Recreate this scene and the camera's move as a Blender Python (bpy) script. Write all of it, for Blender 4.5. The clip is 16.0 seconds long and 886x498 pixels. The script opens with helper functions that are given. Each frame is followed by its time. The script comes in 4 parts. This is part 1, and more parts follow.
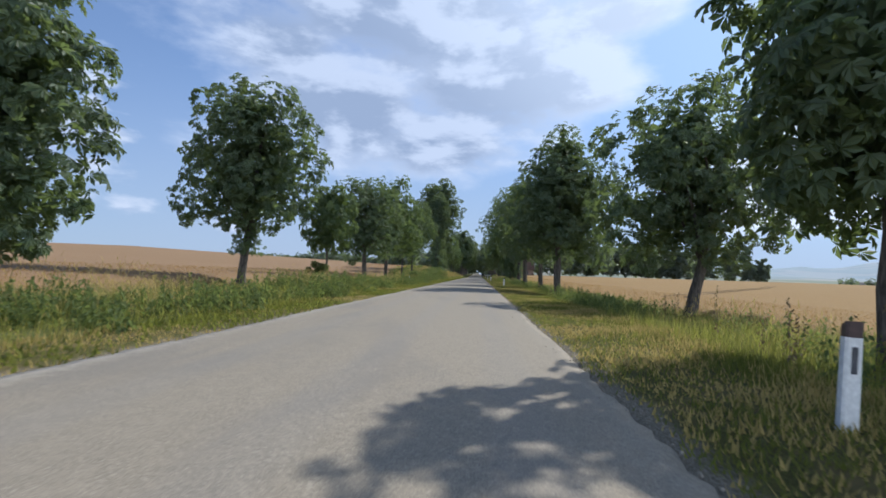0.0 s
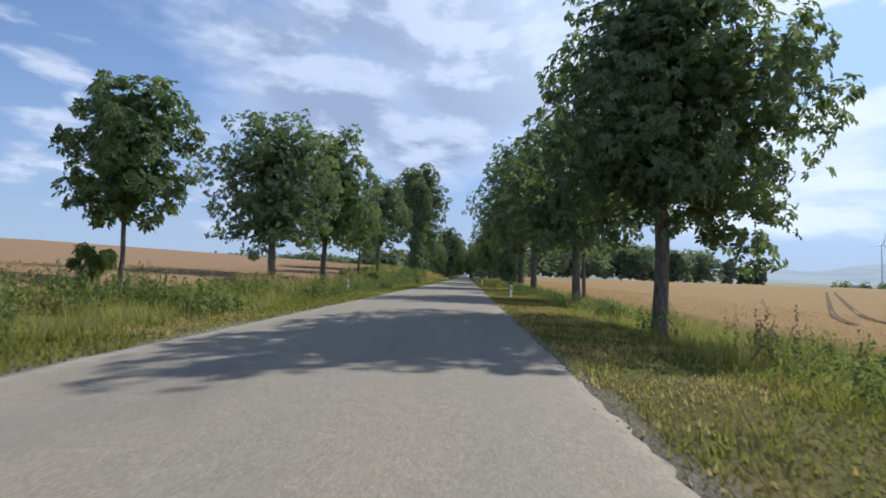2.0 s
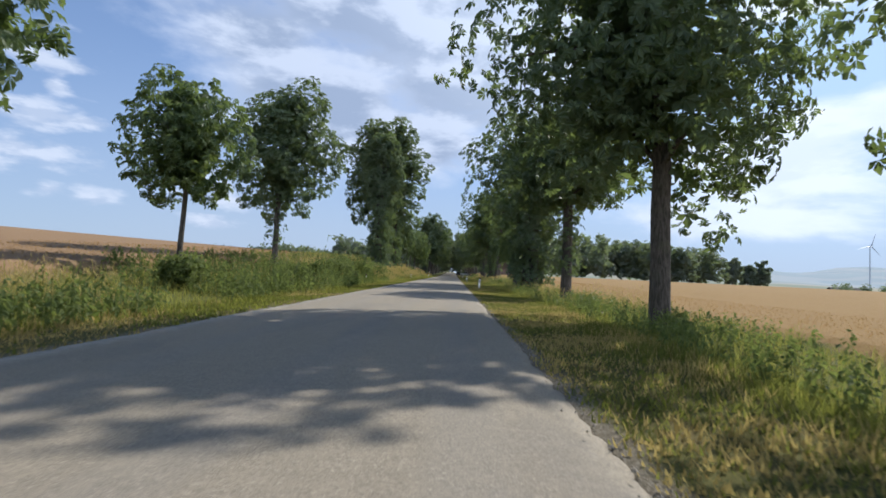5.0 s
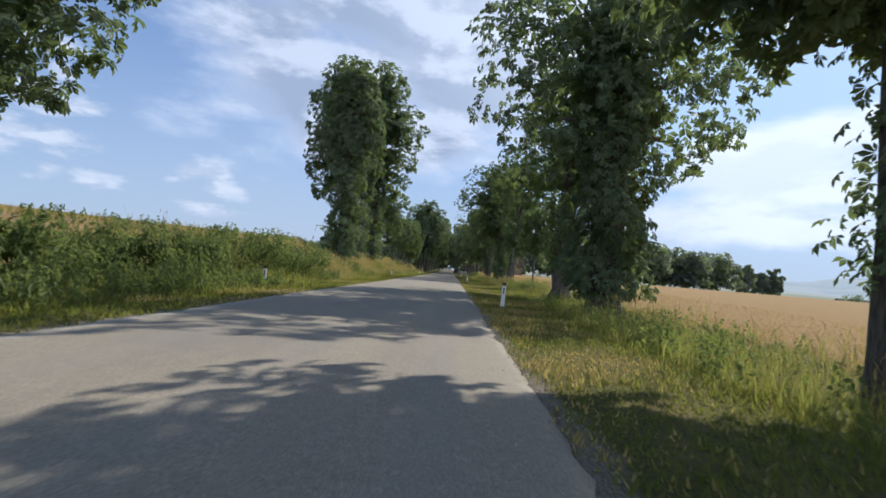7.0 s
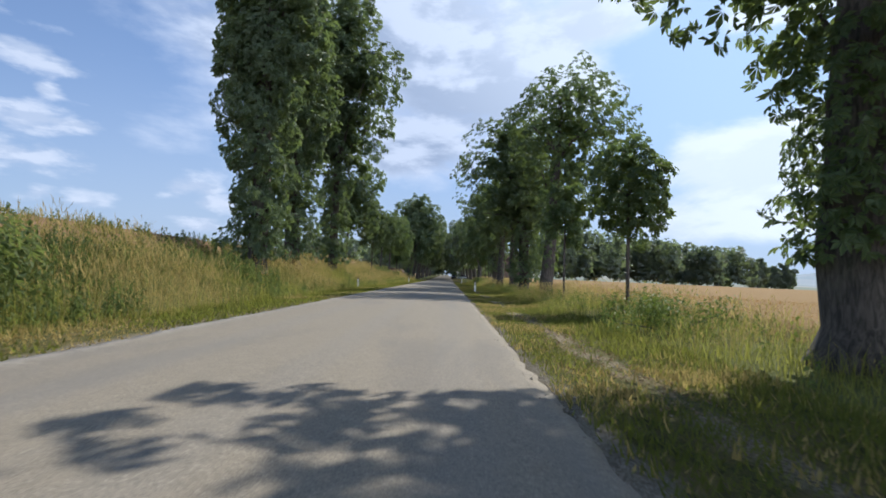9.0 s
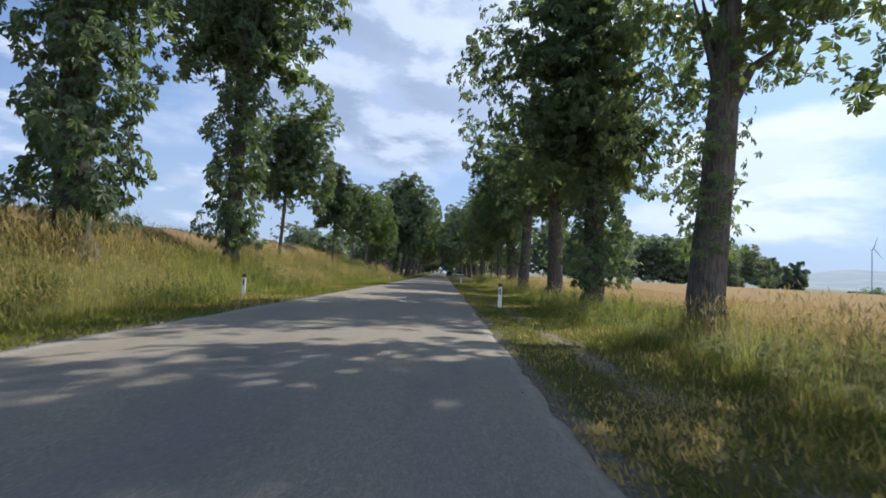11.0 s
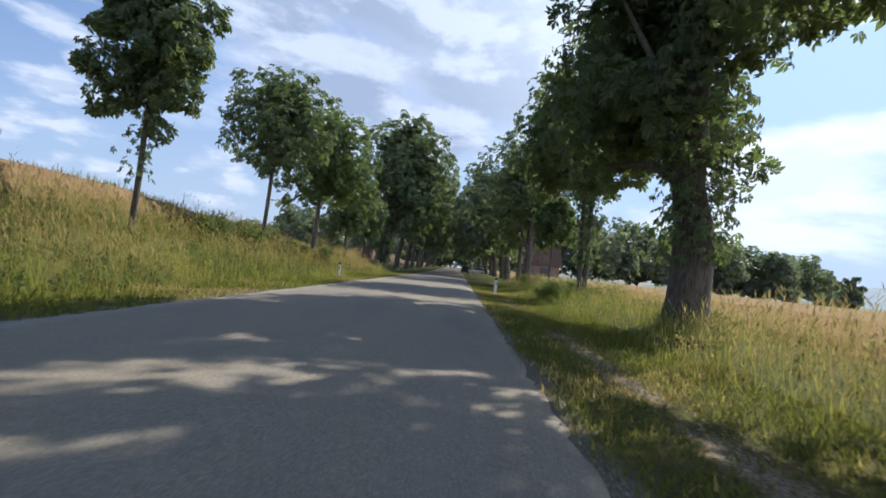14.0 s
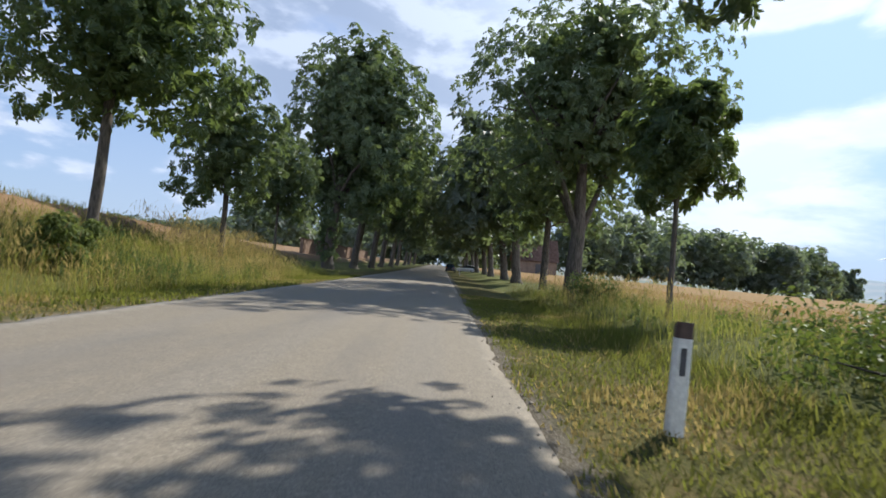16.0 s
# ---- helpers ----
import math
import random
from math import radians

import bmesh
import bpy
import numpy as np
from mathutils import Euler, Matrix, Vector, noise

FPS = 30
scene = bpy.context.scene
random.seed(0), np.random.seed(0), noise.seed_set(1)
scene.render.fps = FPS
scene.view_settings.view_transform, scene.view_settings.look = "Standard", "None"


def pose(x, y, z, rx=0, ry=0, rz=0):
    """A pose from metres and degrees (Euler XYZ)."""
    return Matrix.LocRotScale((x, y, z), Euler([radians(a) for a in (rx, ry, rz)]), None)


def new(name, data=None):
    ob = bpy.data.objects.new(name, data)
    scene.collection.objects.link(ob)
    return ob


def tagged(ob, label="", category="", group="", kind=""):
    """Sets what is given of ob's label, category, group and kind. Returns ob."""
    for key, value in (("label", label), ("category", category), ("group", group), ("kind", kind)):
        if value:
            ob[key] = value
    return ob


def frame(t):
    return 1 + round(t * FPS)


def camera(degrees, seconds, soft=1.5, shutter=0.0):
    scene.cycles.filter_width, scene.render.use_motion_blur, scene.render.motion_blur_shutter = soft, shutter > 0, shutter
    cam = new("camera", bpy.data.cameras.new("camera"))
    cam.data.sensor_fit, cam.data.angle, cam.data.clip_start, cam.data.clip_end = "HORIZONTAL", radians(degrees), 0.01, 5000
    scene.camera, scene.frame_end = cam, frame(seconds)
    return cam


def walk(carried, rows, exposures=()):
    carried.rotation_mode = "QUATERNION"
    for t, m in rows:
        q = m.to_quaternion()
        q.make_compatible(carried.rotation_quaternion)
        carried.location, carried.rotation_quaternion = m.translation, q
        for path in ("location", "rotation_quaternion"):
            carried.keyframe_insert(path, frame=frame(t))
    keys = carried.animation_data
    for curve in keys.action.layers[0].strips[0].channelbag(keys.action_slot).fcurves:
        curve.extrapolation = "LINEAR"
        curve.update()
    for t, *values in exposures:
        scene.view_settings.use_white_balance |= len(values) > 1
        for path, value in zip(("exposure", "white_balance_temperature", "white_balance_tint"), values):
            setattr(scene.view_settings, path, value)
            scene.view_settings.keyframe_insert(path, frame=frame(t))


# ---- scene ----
cam = camera(82.0, 16.0, soft=1.65, shutter=0.08)
PATH = [
    (0.0, pose(-0.28, -4.01, 1.17, 92.80, -1.17, 4.05)),
    (0.5, pose(-0.24, 2.65, 1.17, 92.91, -0.83, -0.61)),
    (1.0, pose(-0.38, 9.30, 1.17, 92.69, -3.41, 0.97)),
    (1.5, pose(-0.32, 15.91, 1.17, 92.63, -2.57, 0.78)),
    (2.0, pose(-0.26, 22.48, 1.17, 93.05, -1.31, 2.69)),
    (2.5, pose(-0.09, 29.05, 1.17, 92.88, -1.44, -0.41)),
    (3.0, pose(-0.08, 35.64, 1.17, 92.34, -3.93, -0.04)),
    (3.5, pose(-0.14, 42.18, 1.17, 92.69, -4.72, 1.51)),
    (4.0, pose(-0.13, 48.63, 1.17, 92.73, -1.53, 2.03)),
    (6.5, pose(0.13, 80.85, 1.17, 92.54, -3.30, -0.06)),
    (7.0, pose(0.16, 87.27, 1.17, 92.38, -4.07, 0.98)),
    (7.5, pose(0.12, 93.62, 1.17, 92.47, -3.00, 0.74)),
    (8.0, pose(0.13, 99.86, 1.17, 92.38, -3.63, 1.26)),
    (8.5, pose(0.03, 106.09, 1.17, 92.46, -3.12, 1.63)),
    (9.0, pose(-0.03, 112.27, 1.17, 93.06, -1.91, 0.61)),
    (9.5, pose(-0.02, 118.49, 1.17, 92.79, -2.74, 0.81)),
    (10.0, pose(0.04, 124.76, 1.17, 92.74, -3.08, 0.72)),
    (12.3, pose(0.03, 153.75, 1.17, 92.59, -1.60, -0.88)),
    (12.5, pose(-0.08, 156.28, 1.17, 92.11, -3.36, -1.06)),
    (13.0, pose(0.12, 162.67, 1.17, 92.16, -3.46, -0.25)),
    (13.5, pose(0.26, 169.10, 1.17, 92.44, -3.40, -0.11)),
    (14.0, pose(0.10, 175.53, 1.17, 92.04, -5.63, 1.67)),
    (14.5, pose(0.16, 181.90, 1.17, 92.62, 0.18, 1.12)),
    (15.0, pose(0.16, 188.24, 1.17, 92.57, -1.93, -0.02)),
    (15.5, pose(0.34, 194.56, 1.17, 92.49, -2.46, -0.09)),
    (16.0, pose(0.25, 200.89, 1.17, 91.98, -4.76, -0.11)),
]
walk(cam, PATH, [(0, 0.08, 5410, 10), (1.2, 0.08, 5420, 10), (3.2, 0.14, 5430, 10), (4.3, 0.18, 5610, 10), (8.5, 0.16, 5580, 10), (9.7, 0.20, 5450, 10), (12.4, 0.22, 5610, 10), (13.5, 0.26, 5610, 10), (15.0, 0.42, 5630, 10), (16, 0.32, 5630, 10)])

# ---------------------------------------------------------------- light
SUN_DIR = Vector((0.74, 0.85, 1.0)).normalized()
sun_data = bpy.data.lights.new("sun", "SUN")
sun_data.energy, sun_data.angle, sun_data.color = 5.3, radians(0.55), (1.0, 0.878, 0.69)
sun = new("sun", sun_data)
sun.rotation_euler = SUN_DIR.to_track_quat("Z", "Y").to_euler()

world = bpy.data.worlds.new("sky")
scene.world = world
world.use_nodes = True
wt = world.node_tree
wt.nodes.clear()


class Graph:
    """A short way to write shader nodes."""

    def __init__(self, tree):
        self.tree = tree

    def node(self, kind, **values):
        n = self.tree.nodes.new(kind)
        for key, value in values.items():
            if key == "op":
                n.operation = value
            elif key == "blend":
                n.blend_type = value
            elif key == "dtype":
                n.data_type = value
        return n

    def link(self, a, b):
        self.tree.links.new(a, b)

    def put(self, socket, value):
        if isinstance(value, bpy.types.NodeSocket):
            self.link(value, socket)
        else:
            socket.default_value = value

    def math(self, op, a, b=0.0, c=0.0, clamp=False):
        n = self.node("ShaderNodeMath", op=op)
        n.use_clamp = clamp
        self.put(n.inputs[0], a), self.put(n.inputs[1], b), self.put(n.inputs[2], c)
        return n.outputs[0]

    def noise(self, vector, scale, detail=4.0, rough=0.55, distort=0.0):
        n = self.node("ShaderNodeTexNoise")
        self.put(n.inputs["Vector"], vector), self.put(n.inputs["Scale"], scale)
        n.inputs["Detail"].default_value, n.inputs["Roughness"].default_value = detail, rough
        n.inputs["Distortion"].default_value = distort
        return n.outputs[0]

    def ramp(self, fac, low, high, a=0.0, b=1.0):
        n = self.node("ShaderNodeMapRange")
        n.interpolation_type = "SMOOTHSTEP"
        self.put(n.inputs["Value"], fac), self.put(n.inputs["From Min"], low), self.put(n.inputs["From Max"], high)
        self.put(n.inputs["To Min"], a), self.put(n.inputs["To Max"], b)
        return n.outputs[0]

    def mix(self, fac, a, b, blend="MIX"):
        n = self.node("ShaderNodeMix", dtype="RGBA", blend=blend)
        n.data_type = "RGBA"
        self.put(n.inputs[0], fac)
        self.put(n.inputs[6], (*a, 1) if isinstance(a, tuple) else a)
        self.put(n.inputs[7], (*b, 1) if isinstance(b, tuple) else b)
        return n.outputs[2]

    def scaled(self, vector, by):
        n = self.node("ShaderNodeVectorMath", op="MULTIPLY")
        self.link(vector, n.inputs[0])
        n.inputs[1].default_value = by
        return n.outputs[0]

    def split(self, vector):
        n = self.node("ShaderNodeSeparateXYZ")
        self.link(vector, n.inputs[0])
        return n.outputs


g = Graph(wt)
sky = g.node("ShaderNodeTexSky")
sky.sky_type, sky.sun_disc = "NISHITA", False
sky.sun_elevation = math.asin(SUN_DIR.z)
sky.sun_rotation = math.atan2(SUN_DIR.x, SUN_DIR.y)
sky.air_density, sky.dust_density, sky.ozone_density = 1.0, 0.4, 2.0
way = g.node("ShaderNodeTexCoord").outputs["Generated"]
wx, wy, wz = g.split(way)
depth = g.math("ADD", g.math("MAXIMUM", wz, 0.0), 0.16)
join = g.node("ShaderNodeCombineXYZ")
g.link(g.math("DIVIDE", wx, depth), join.inputs[0])
g.link(g.math("DIVIDE", wy, depth), join.inputs[1])
big = g.noise(g.scaled(join.outputs[0], (1.0, 1.0, 1.0)), 0.9, 7.0, 0.56, 0.25)
fine = g.noise(join.outputs[0], 2.9, 6.0, 0.6, 0.2)
side = g.math("ABSOLUTE", g.math("ADD", wx, -0.03))
# out-of-view sky shaped for fill: extra cloud behind, zenith kept clear
bank = g.math("ADD", g.ramp(side, 0.22, 0.48, 0.16, -0.085), g.math("ADD", g.ramp(wy, 0.2, -0.4, 0.0, 0.17), g.ramp(wz, 0.45, 0.68, 0.0, -0.55)))
bank = g.math("ADD", bank, g.ramp(wx, 0.28, 0.60, 0.0, 0.13))
cover = g.math("ADD", big, bank)
cover = g.math("ADD", cover, g.math("MULTIPLY", g.math("ADD", fine, -0.5), 0.24))
fac = g.ramp(cover, 0.50, 0.62)
# ahead of the road: a broad soft cloud sheet, a bright bank towards the sun, small heaps over the left fields
ragged = g.node("ShaderNodeCombineXYZ")
g.link(g.math("MULTIPLY", wx, 0.8), ragged.inputs[0])
g.link(g.math("MULTIPLY", wy, 0.15), ragged.inputs[1])
g.link(g.math("MULTIPLY", wz, 1.75), ragged.inputs[2])
lift = g.node("ShaderNodeVectorMath", op="ADD")
g.link(ragged.outputs[0], lift.inputs[0])
lift.inputs[1].default_value = (0.030, 0.0, 0.055)
billow = g.noise(ragged.outputs[0], 5.2, 8.0, 0.56, 0.15)
billow_up = g.noise(lift.outputs[0], 5.2, 8.0, 0.56, 0.15)
heap = g.noise(ragged.outputs[0], 17.0, 6.0, 0.55, 0.1)
heap_up = g.noise(lift.outputs[0], 17.0, 6.0, 0.55, 0.1)


def blobs(rows):
    """Soft ovals on the sky: across, up, half width, half height; the largest value wins."""
    best = None
    for u, v, a, b in rows:
        p = g.math("DIVIDE", g.math("SUBTRACT", wx, u), a)
        q = g.math("DIVIDE", g.math("SUBTRACT", wz, v), b)
        d = g.math("SQRT", g.math("ADD", g.math("MULTIPLY", p, p), g.math("MULTIPLY", q, q)))
        val = g.math("SUBTRACT", 1.0, d)
        best = val if best is None else g.math("MAXIMUM", best, val)
    return g.math("MAXIMUM", best, -1.5)


sheet = blobs(((-.37, .40, .19, .10), (-.13, .46, .42, .12), (.03, .34, .20, .13), (.16, .38, .13, .12), (-.06, .25, .17, .08), (-.27, .29, .20, .11), (.23, .45, .13, .06)))
bright = blobs(((.49, .43, .10, .028), (.52, .18, .20, .10), (.63, .25, .06, .045), (.36, .12, .14, .06), (.60, .43, .03, .05)))
puffs = blobs(((-.622, .305, .055, .030), (-.613, .261, .018, .014), (-.63, .216, .052, .030), (-.588, .219, .028, .015), (-.644, .159, .074, .033), (-.632, .107, .022, .017),
               (-.585, .102, .034, .021), (-.464, .144, .05, .024), (-.422, .115, .042, .018), (-.443, .076, .042, .014), (-.66, .36, .03, .015)))
sheet_fac = g.ramp(g.math("ADD", g.math("MULTIPLY", sheet, .75), g.math("MULTIPLY", g.math("SUBTRACT", billow, .5), 2.1)), -.20, .40)
bright_fac = g.ramp(g.math("ADD", g.math("MULTIPLY", bright, .6), g.math("MULTIPLY", g.math("SUBTRACT", billow, .5), 2.0)), -.10, .34)
puff_fac = g.math("MULTIPLY", g.ramp(g.math("ADD", g.math("MULTIPLY", puffs, .55), g.math("MULTIPLY", g.math("SUBTRACT", heap, .5), 2.2)), -.05, .55), .8)
ahead = g.math("MULTIPLY", g.ramp(wy, 0.18, 0.42), g.ramp(wz, 0.52, 0.62, 1.0, 0.0))
front = g.math("MAXIMUM", sheet_fac, g.math("MAXIMUM", bright_fac, puff_fac))
fac = g.math("ADD", g.math("MULTIPLY", fac, g.math("SUBTRACT", 1.0, ahead)), g.math("MULTIPLY", front, ahead))
# thick parts are grey below, edges towards the sun white
thick = g.ramp(g.math("ADD", g.math("MULTIPLY", sheet, .55), g.math("MULTIPLY", g.math("SUBTRACT", billow, .5), .9)), -.02, .34)
lit = g.ramp(g.math("SUBTRACT", billow, billow_up), -.05, .09)
grey = g.math("MULTIPLY", thick, g.math("SUBTRACT", 1.0, g.math("MULTIPLY", lit, .85)))
cloud = g.mix(grey, (6.9, 7.2, 7.9), (3.7, 4.25, 5.3))
heap_lit = g.ramp(g.math("SUBTRACT", heap, heap_up), -.06, .10)
cloud = g.mix(g.ramp(puffs, -.35, .05), cloud, g.mix(heap_lit, (5.6, 6.0, 6.8), (7.4, 7.5, 7.9)))
cloud = g.mix(g.ramp(wx, 0.24, 0.55, 0.0, 0.8), cloud, g.mix(lit, (6.6, 7.1, 8.0), (8.7, 8.9, 9.2)))
# unseen clouds behind are boosted as added fill on the tree fronts
cloud = g.mix(g.ramp(wy, 0.25, -0.5, 0.0, 0.9), cloud, (17.0, 17.2, 17.6))
toward = g.node("ShaderNodeVectorMath", op="DOT_PRODUCT")
g.link(way, toward.inputs[0])
toward.inputs[1].default_value = tuple(SUN_DIR)
veil = g.math("SUBTRACT", g.ramp(wz, -0.02, 0.42, 0.94, 0.30), g.ramp(wz, 0.42, 0.70, 0.0, 0.30))
veil = g.math("SUBTRACT", veil, g.ramp(toward.outputs["Value"], 0.42, 0.0, 0.0, 0.16), clamp=True)
blue = g.mix(1.0, sky.outputs[0], (0.70, 0.88, 1.05), "MULTIPLY")
hazed = g.mix(veil, blue, (4.7, 5.25, 6.15))
aureole = g.ramp(toward.outputs["Value"], 0.66, 0.97, 0.0, 0.6)
hazed = g.mix(aureole, hazed, (6.6, 8.0, 9.6))
cloud = g.mix(aureole, cloud, (9.6, 9.9, 10.2))
both = g.mix(fac, hazed, cloud)
back = g.node("ShaderNodeBackground")
g.link(both, back.inputs[0])
back.inputs[1].default_value = 0.098
out = g.node("ShaderNodeOutputWorld")
g.link(back.outputs[0], out.inputs[0])


# ---------------------------------------------------------------- materials
def material(name):
    m = bpy.data.materials.new(name)
    m.use_nodes = True
    m.node_tree.nodes.clear()
    gr = Graph(m.node_tree)
    surf = gr.node("ShaderNodeBsdfPrincipled")
    end = gr.node("ShaderNodeOutputMaterial")
    gr.link(surf.outputs[0], end.inputs[0])
    return m, gr, surf, end


def place(gr):
    return gr.node("ShaderNodeTexCoord").outputs["Object"]


def bump(gr, surf, height, strength, distance):
    b = gr.node("ShaderNodeBump")
    b.inputs["Strength"].default_value, b.inputs["Distance"].default_value = strength, distance
    gr.link(height, b.inputs["Height"])
    gr.link(b.outputs[0], surf.inputs["Normal"])


def leafy(name, dark, light, see=0.35, rough=0.5, tint=(0.20, 0.26, 0.03), gloss=0.5):
    """Leaves: each one a little different, light shines through."""
    m, gr, surf, end = material(name)
    rnd = gr.node("ShaderNodeNewGeometry").outputs["Random Per Island"]
    spot = gr.noise(place(gr), 0.7, 3.0)
    col = gr.mix(rnd, dark, light)
    col = gr.mix(gr.ramp(spot, 0.35, 0.7, 0.0, 0.5), col, light)
    gr.link(col, surf.inputs["Base Color"])
    surf.inputs["Roughness"].default_value = rough
    surf.inputs["Specular IOR Level"].default_value = gloss
    tr = gr.node("ShaderNodeBsdfTranslucent")
    gr.link(gr.mix(0.55, col, tint), tr.inputs[0])
    mx = gr.node("ShaderNodeMixShader")
    mx.inputs[0].default_value = see
    gr.link(surf.outputs[0], mx.inputs[1]), gr.link(tr.outputs[0], mx.inputs[2])
    gr.link(mx.outputs[0], end.inputs[0])
    return m


LEAF = leafy("chestnut_leaf", (0.080, 0.116, 0.076), (0.125, 0.166, 0.096), 0.50, 0.52, gloss=0.32)
LEAF_YOUNG = leafy("young_leaf", (0.076, 0.116, 0.064), (0.122, 0.168, 0.078), 0.50, 0.52, gloss=0.32)
# distant foliage: aerial haze put into a paler, bluer leaf colour
LEAF_HAZED = leafy("hazed_leaf", (0.105, 0.132, 0.115), (0.15, 0.18, 0.15), 0.58)
WEED = leafy("weed_leaf", (0.066, 0.10, 0.034), (0.18, 0.215, 0.075), 0.55, 0.6, (0.20, 0.24, 0.04), 0.2)
SHRUB = leafy("shrub_leaf", (0.07, 0.11, 0.025), (0.19, 0.23, 0.06), 0.35, 0.55, (0.20, 0.26, 0.03), 0.3)
TURF = leafy("turf_blade", (0.045, 0.070, 0.014), (0.165, 0.165, 0.036), 0.50, 0.7, (0.31, 0.33, 0.05), 0.12)
DRY = leafy("dry_grass", (0.25, 0.185, 0.055), (0.45, 0.335, 0.115), 0.4, 0.7, (0.5, 0.42, 0.16), 0.12)
TALL = leafy("tall_grass", (0.12, 0.14, 0.026), (0.34, 0.305, 0.08), 0.55, 0.7, (0.32, 0.34, 0.06), 0.12)
WHEAT = leafy("wheat_ear", (0.235, 0.15, 0.059), (0.36, 0.24, 0.098), 0.35, 0.7, (0.55, 0.34, 0.12), 0.12)
DOCK = leafy("rusty_weed", (0.09, 0.05, 0.03), (0.20, 0.13, 0.06), 0.2)


def bark_material():
    m, gr, surf, end = material("bark")
    p = place(gr)
    ridges = gr.noise(gr.scaled(p, (9.0, 9.0, 1.6)), 1.6, 6.0, 0.65, 0.6)
    moss = gr.noise(p, 1.1, 4.0)
    col = gr.mix(gr.ramp(ridges, 0.32, 0.66), (0.032, 0.028, 0.024), (0.125, 0.106, 0.088))
    col = gr.mix(gr.ramp(moss, 0.52, 0.7, 0.0, 0.45), col, (0.10, 0.11, 0.06))
    gr.link(col, surf.inputs["Base Color"])
    surf.inputs["Roughness"].default_value = 0.9
    bump(gr, surf, ridges, 0.9, 0.04)
    return m


BARK = bark_material()


def asphalt_material():
    m, gr, surf, end = material("asphalt")
    p = place(gr)
    x, y, z = gr.split(p)
    grain = gr.noise(p, 95.0, 3.0, 0.7)
    mid = gr.noise(p, 7.0, 5.0, 0.6)
    patch = gr.noise(gr.scaled(p, (0.55, 0.13, 1.0)), 1.0, 5.0, 0.6, 0.4)
    col = gr.mix(gr.ramp(grain, 0.30, 0.72), (0.155, 0.134, 0.102), (0.315, 0.270, 0.203))
    col = gr.mix(gr.ramp(mid, 0.42, 0.72, 0.0, 0.30), col, (0.315, 0.270, 0.202))
    chips = gr.noise(p, 34.0, 2.0, 0.8)
    col = gr.mix(gr.ramp(chips, 0.56, 0.68, 0.0, 0.55), col, (0.40, 0.355, 0.285))
    col = gr.mix(gr.ramp(chips, 0.44, 0.34, 0.0, 0.45), col, (0.11, 0.098, 0.082))
    col = gr.mix(gr.ramp(patch, 0.50, 0.68, 0.0, 0.42), col, (0.155, 0.142, 0.128))
    # tyre-polished lanes run along the road, loose chippings between them
    lane = gr.math("SINE", gr.math("MULTIPLY", gr.math("ADD", x, 0.35), 3.6))
    col = gr.mix(gr.math("MULTIPLY", gr.ramp(lane, 0.1, 1.0), 0.16), col, (0.19, 0.185, 0.18))
    # dust and chippings along both edges
    off = gr.math("ABSOLUTE", gr.math("ADD", x, 1.96))
    dust = gr.math("MULTIPLY", gr.ramp(gr.math("ADD", off, gr.math("MULTIPLY", mid, 0.7)), 2.95, 3.5), gr.ramp(x, -5.0, 1.0, 0.7, 0.12))
    col = gr.mix(dust, col, (0.35, 0.32, 0.265))
    gr.link(col, surf.inputs["Base Color"])
    surf.inputs["Roughness"].default_value = 0.88
    surf.inputs["Specular IOR Level"].default_value = 0.25
    bump(gr, surf, grain, 0.55, 0.006)
    return m


ASPHALT = asphalt_material()


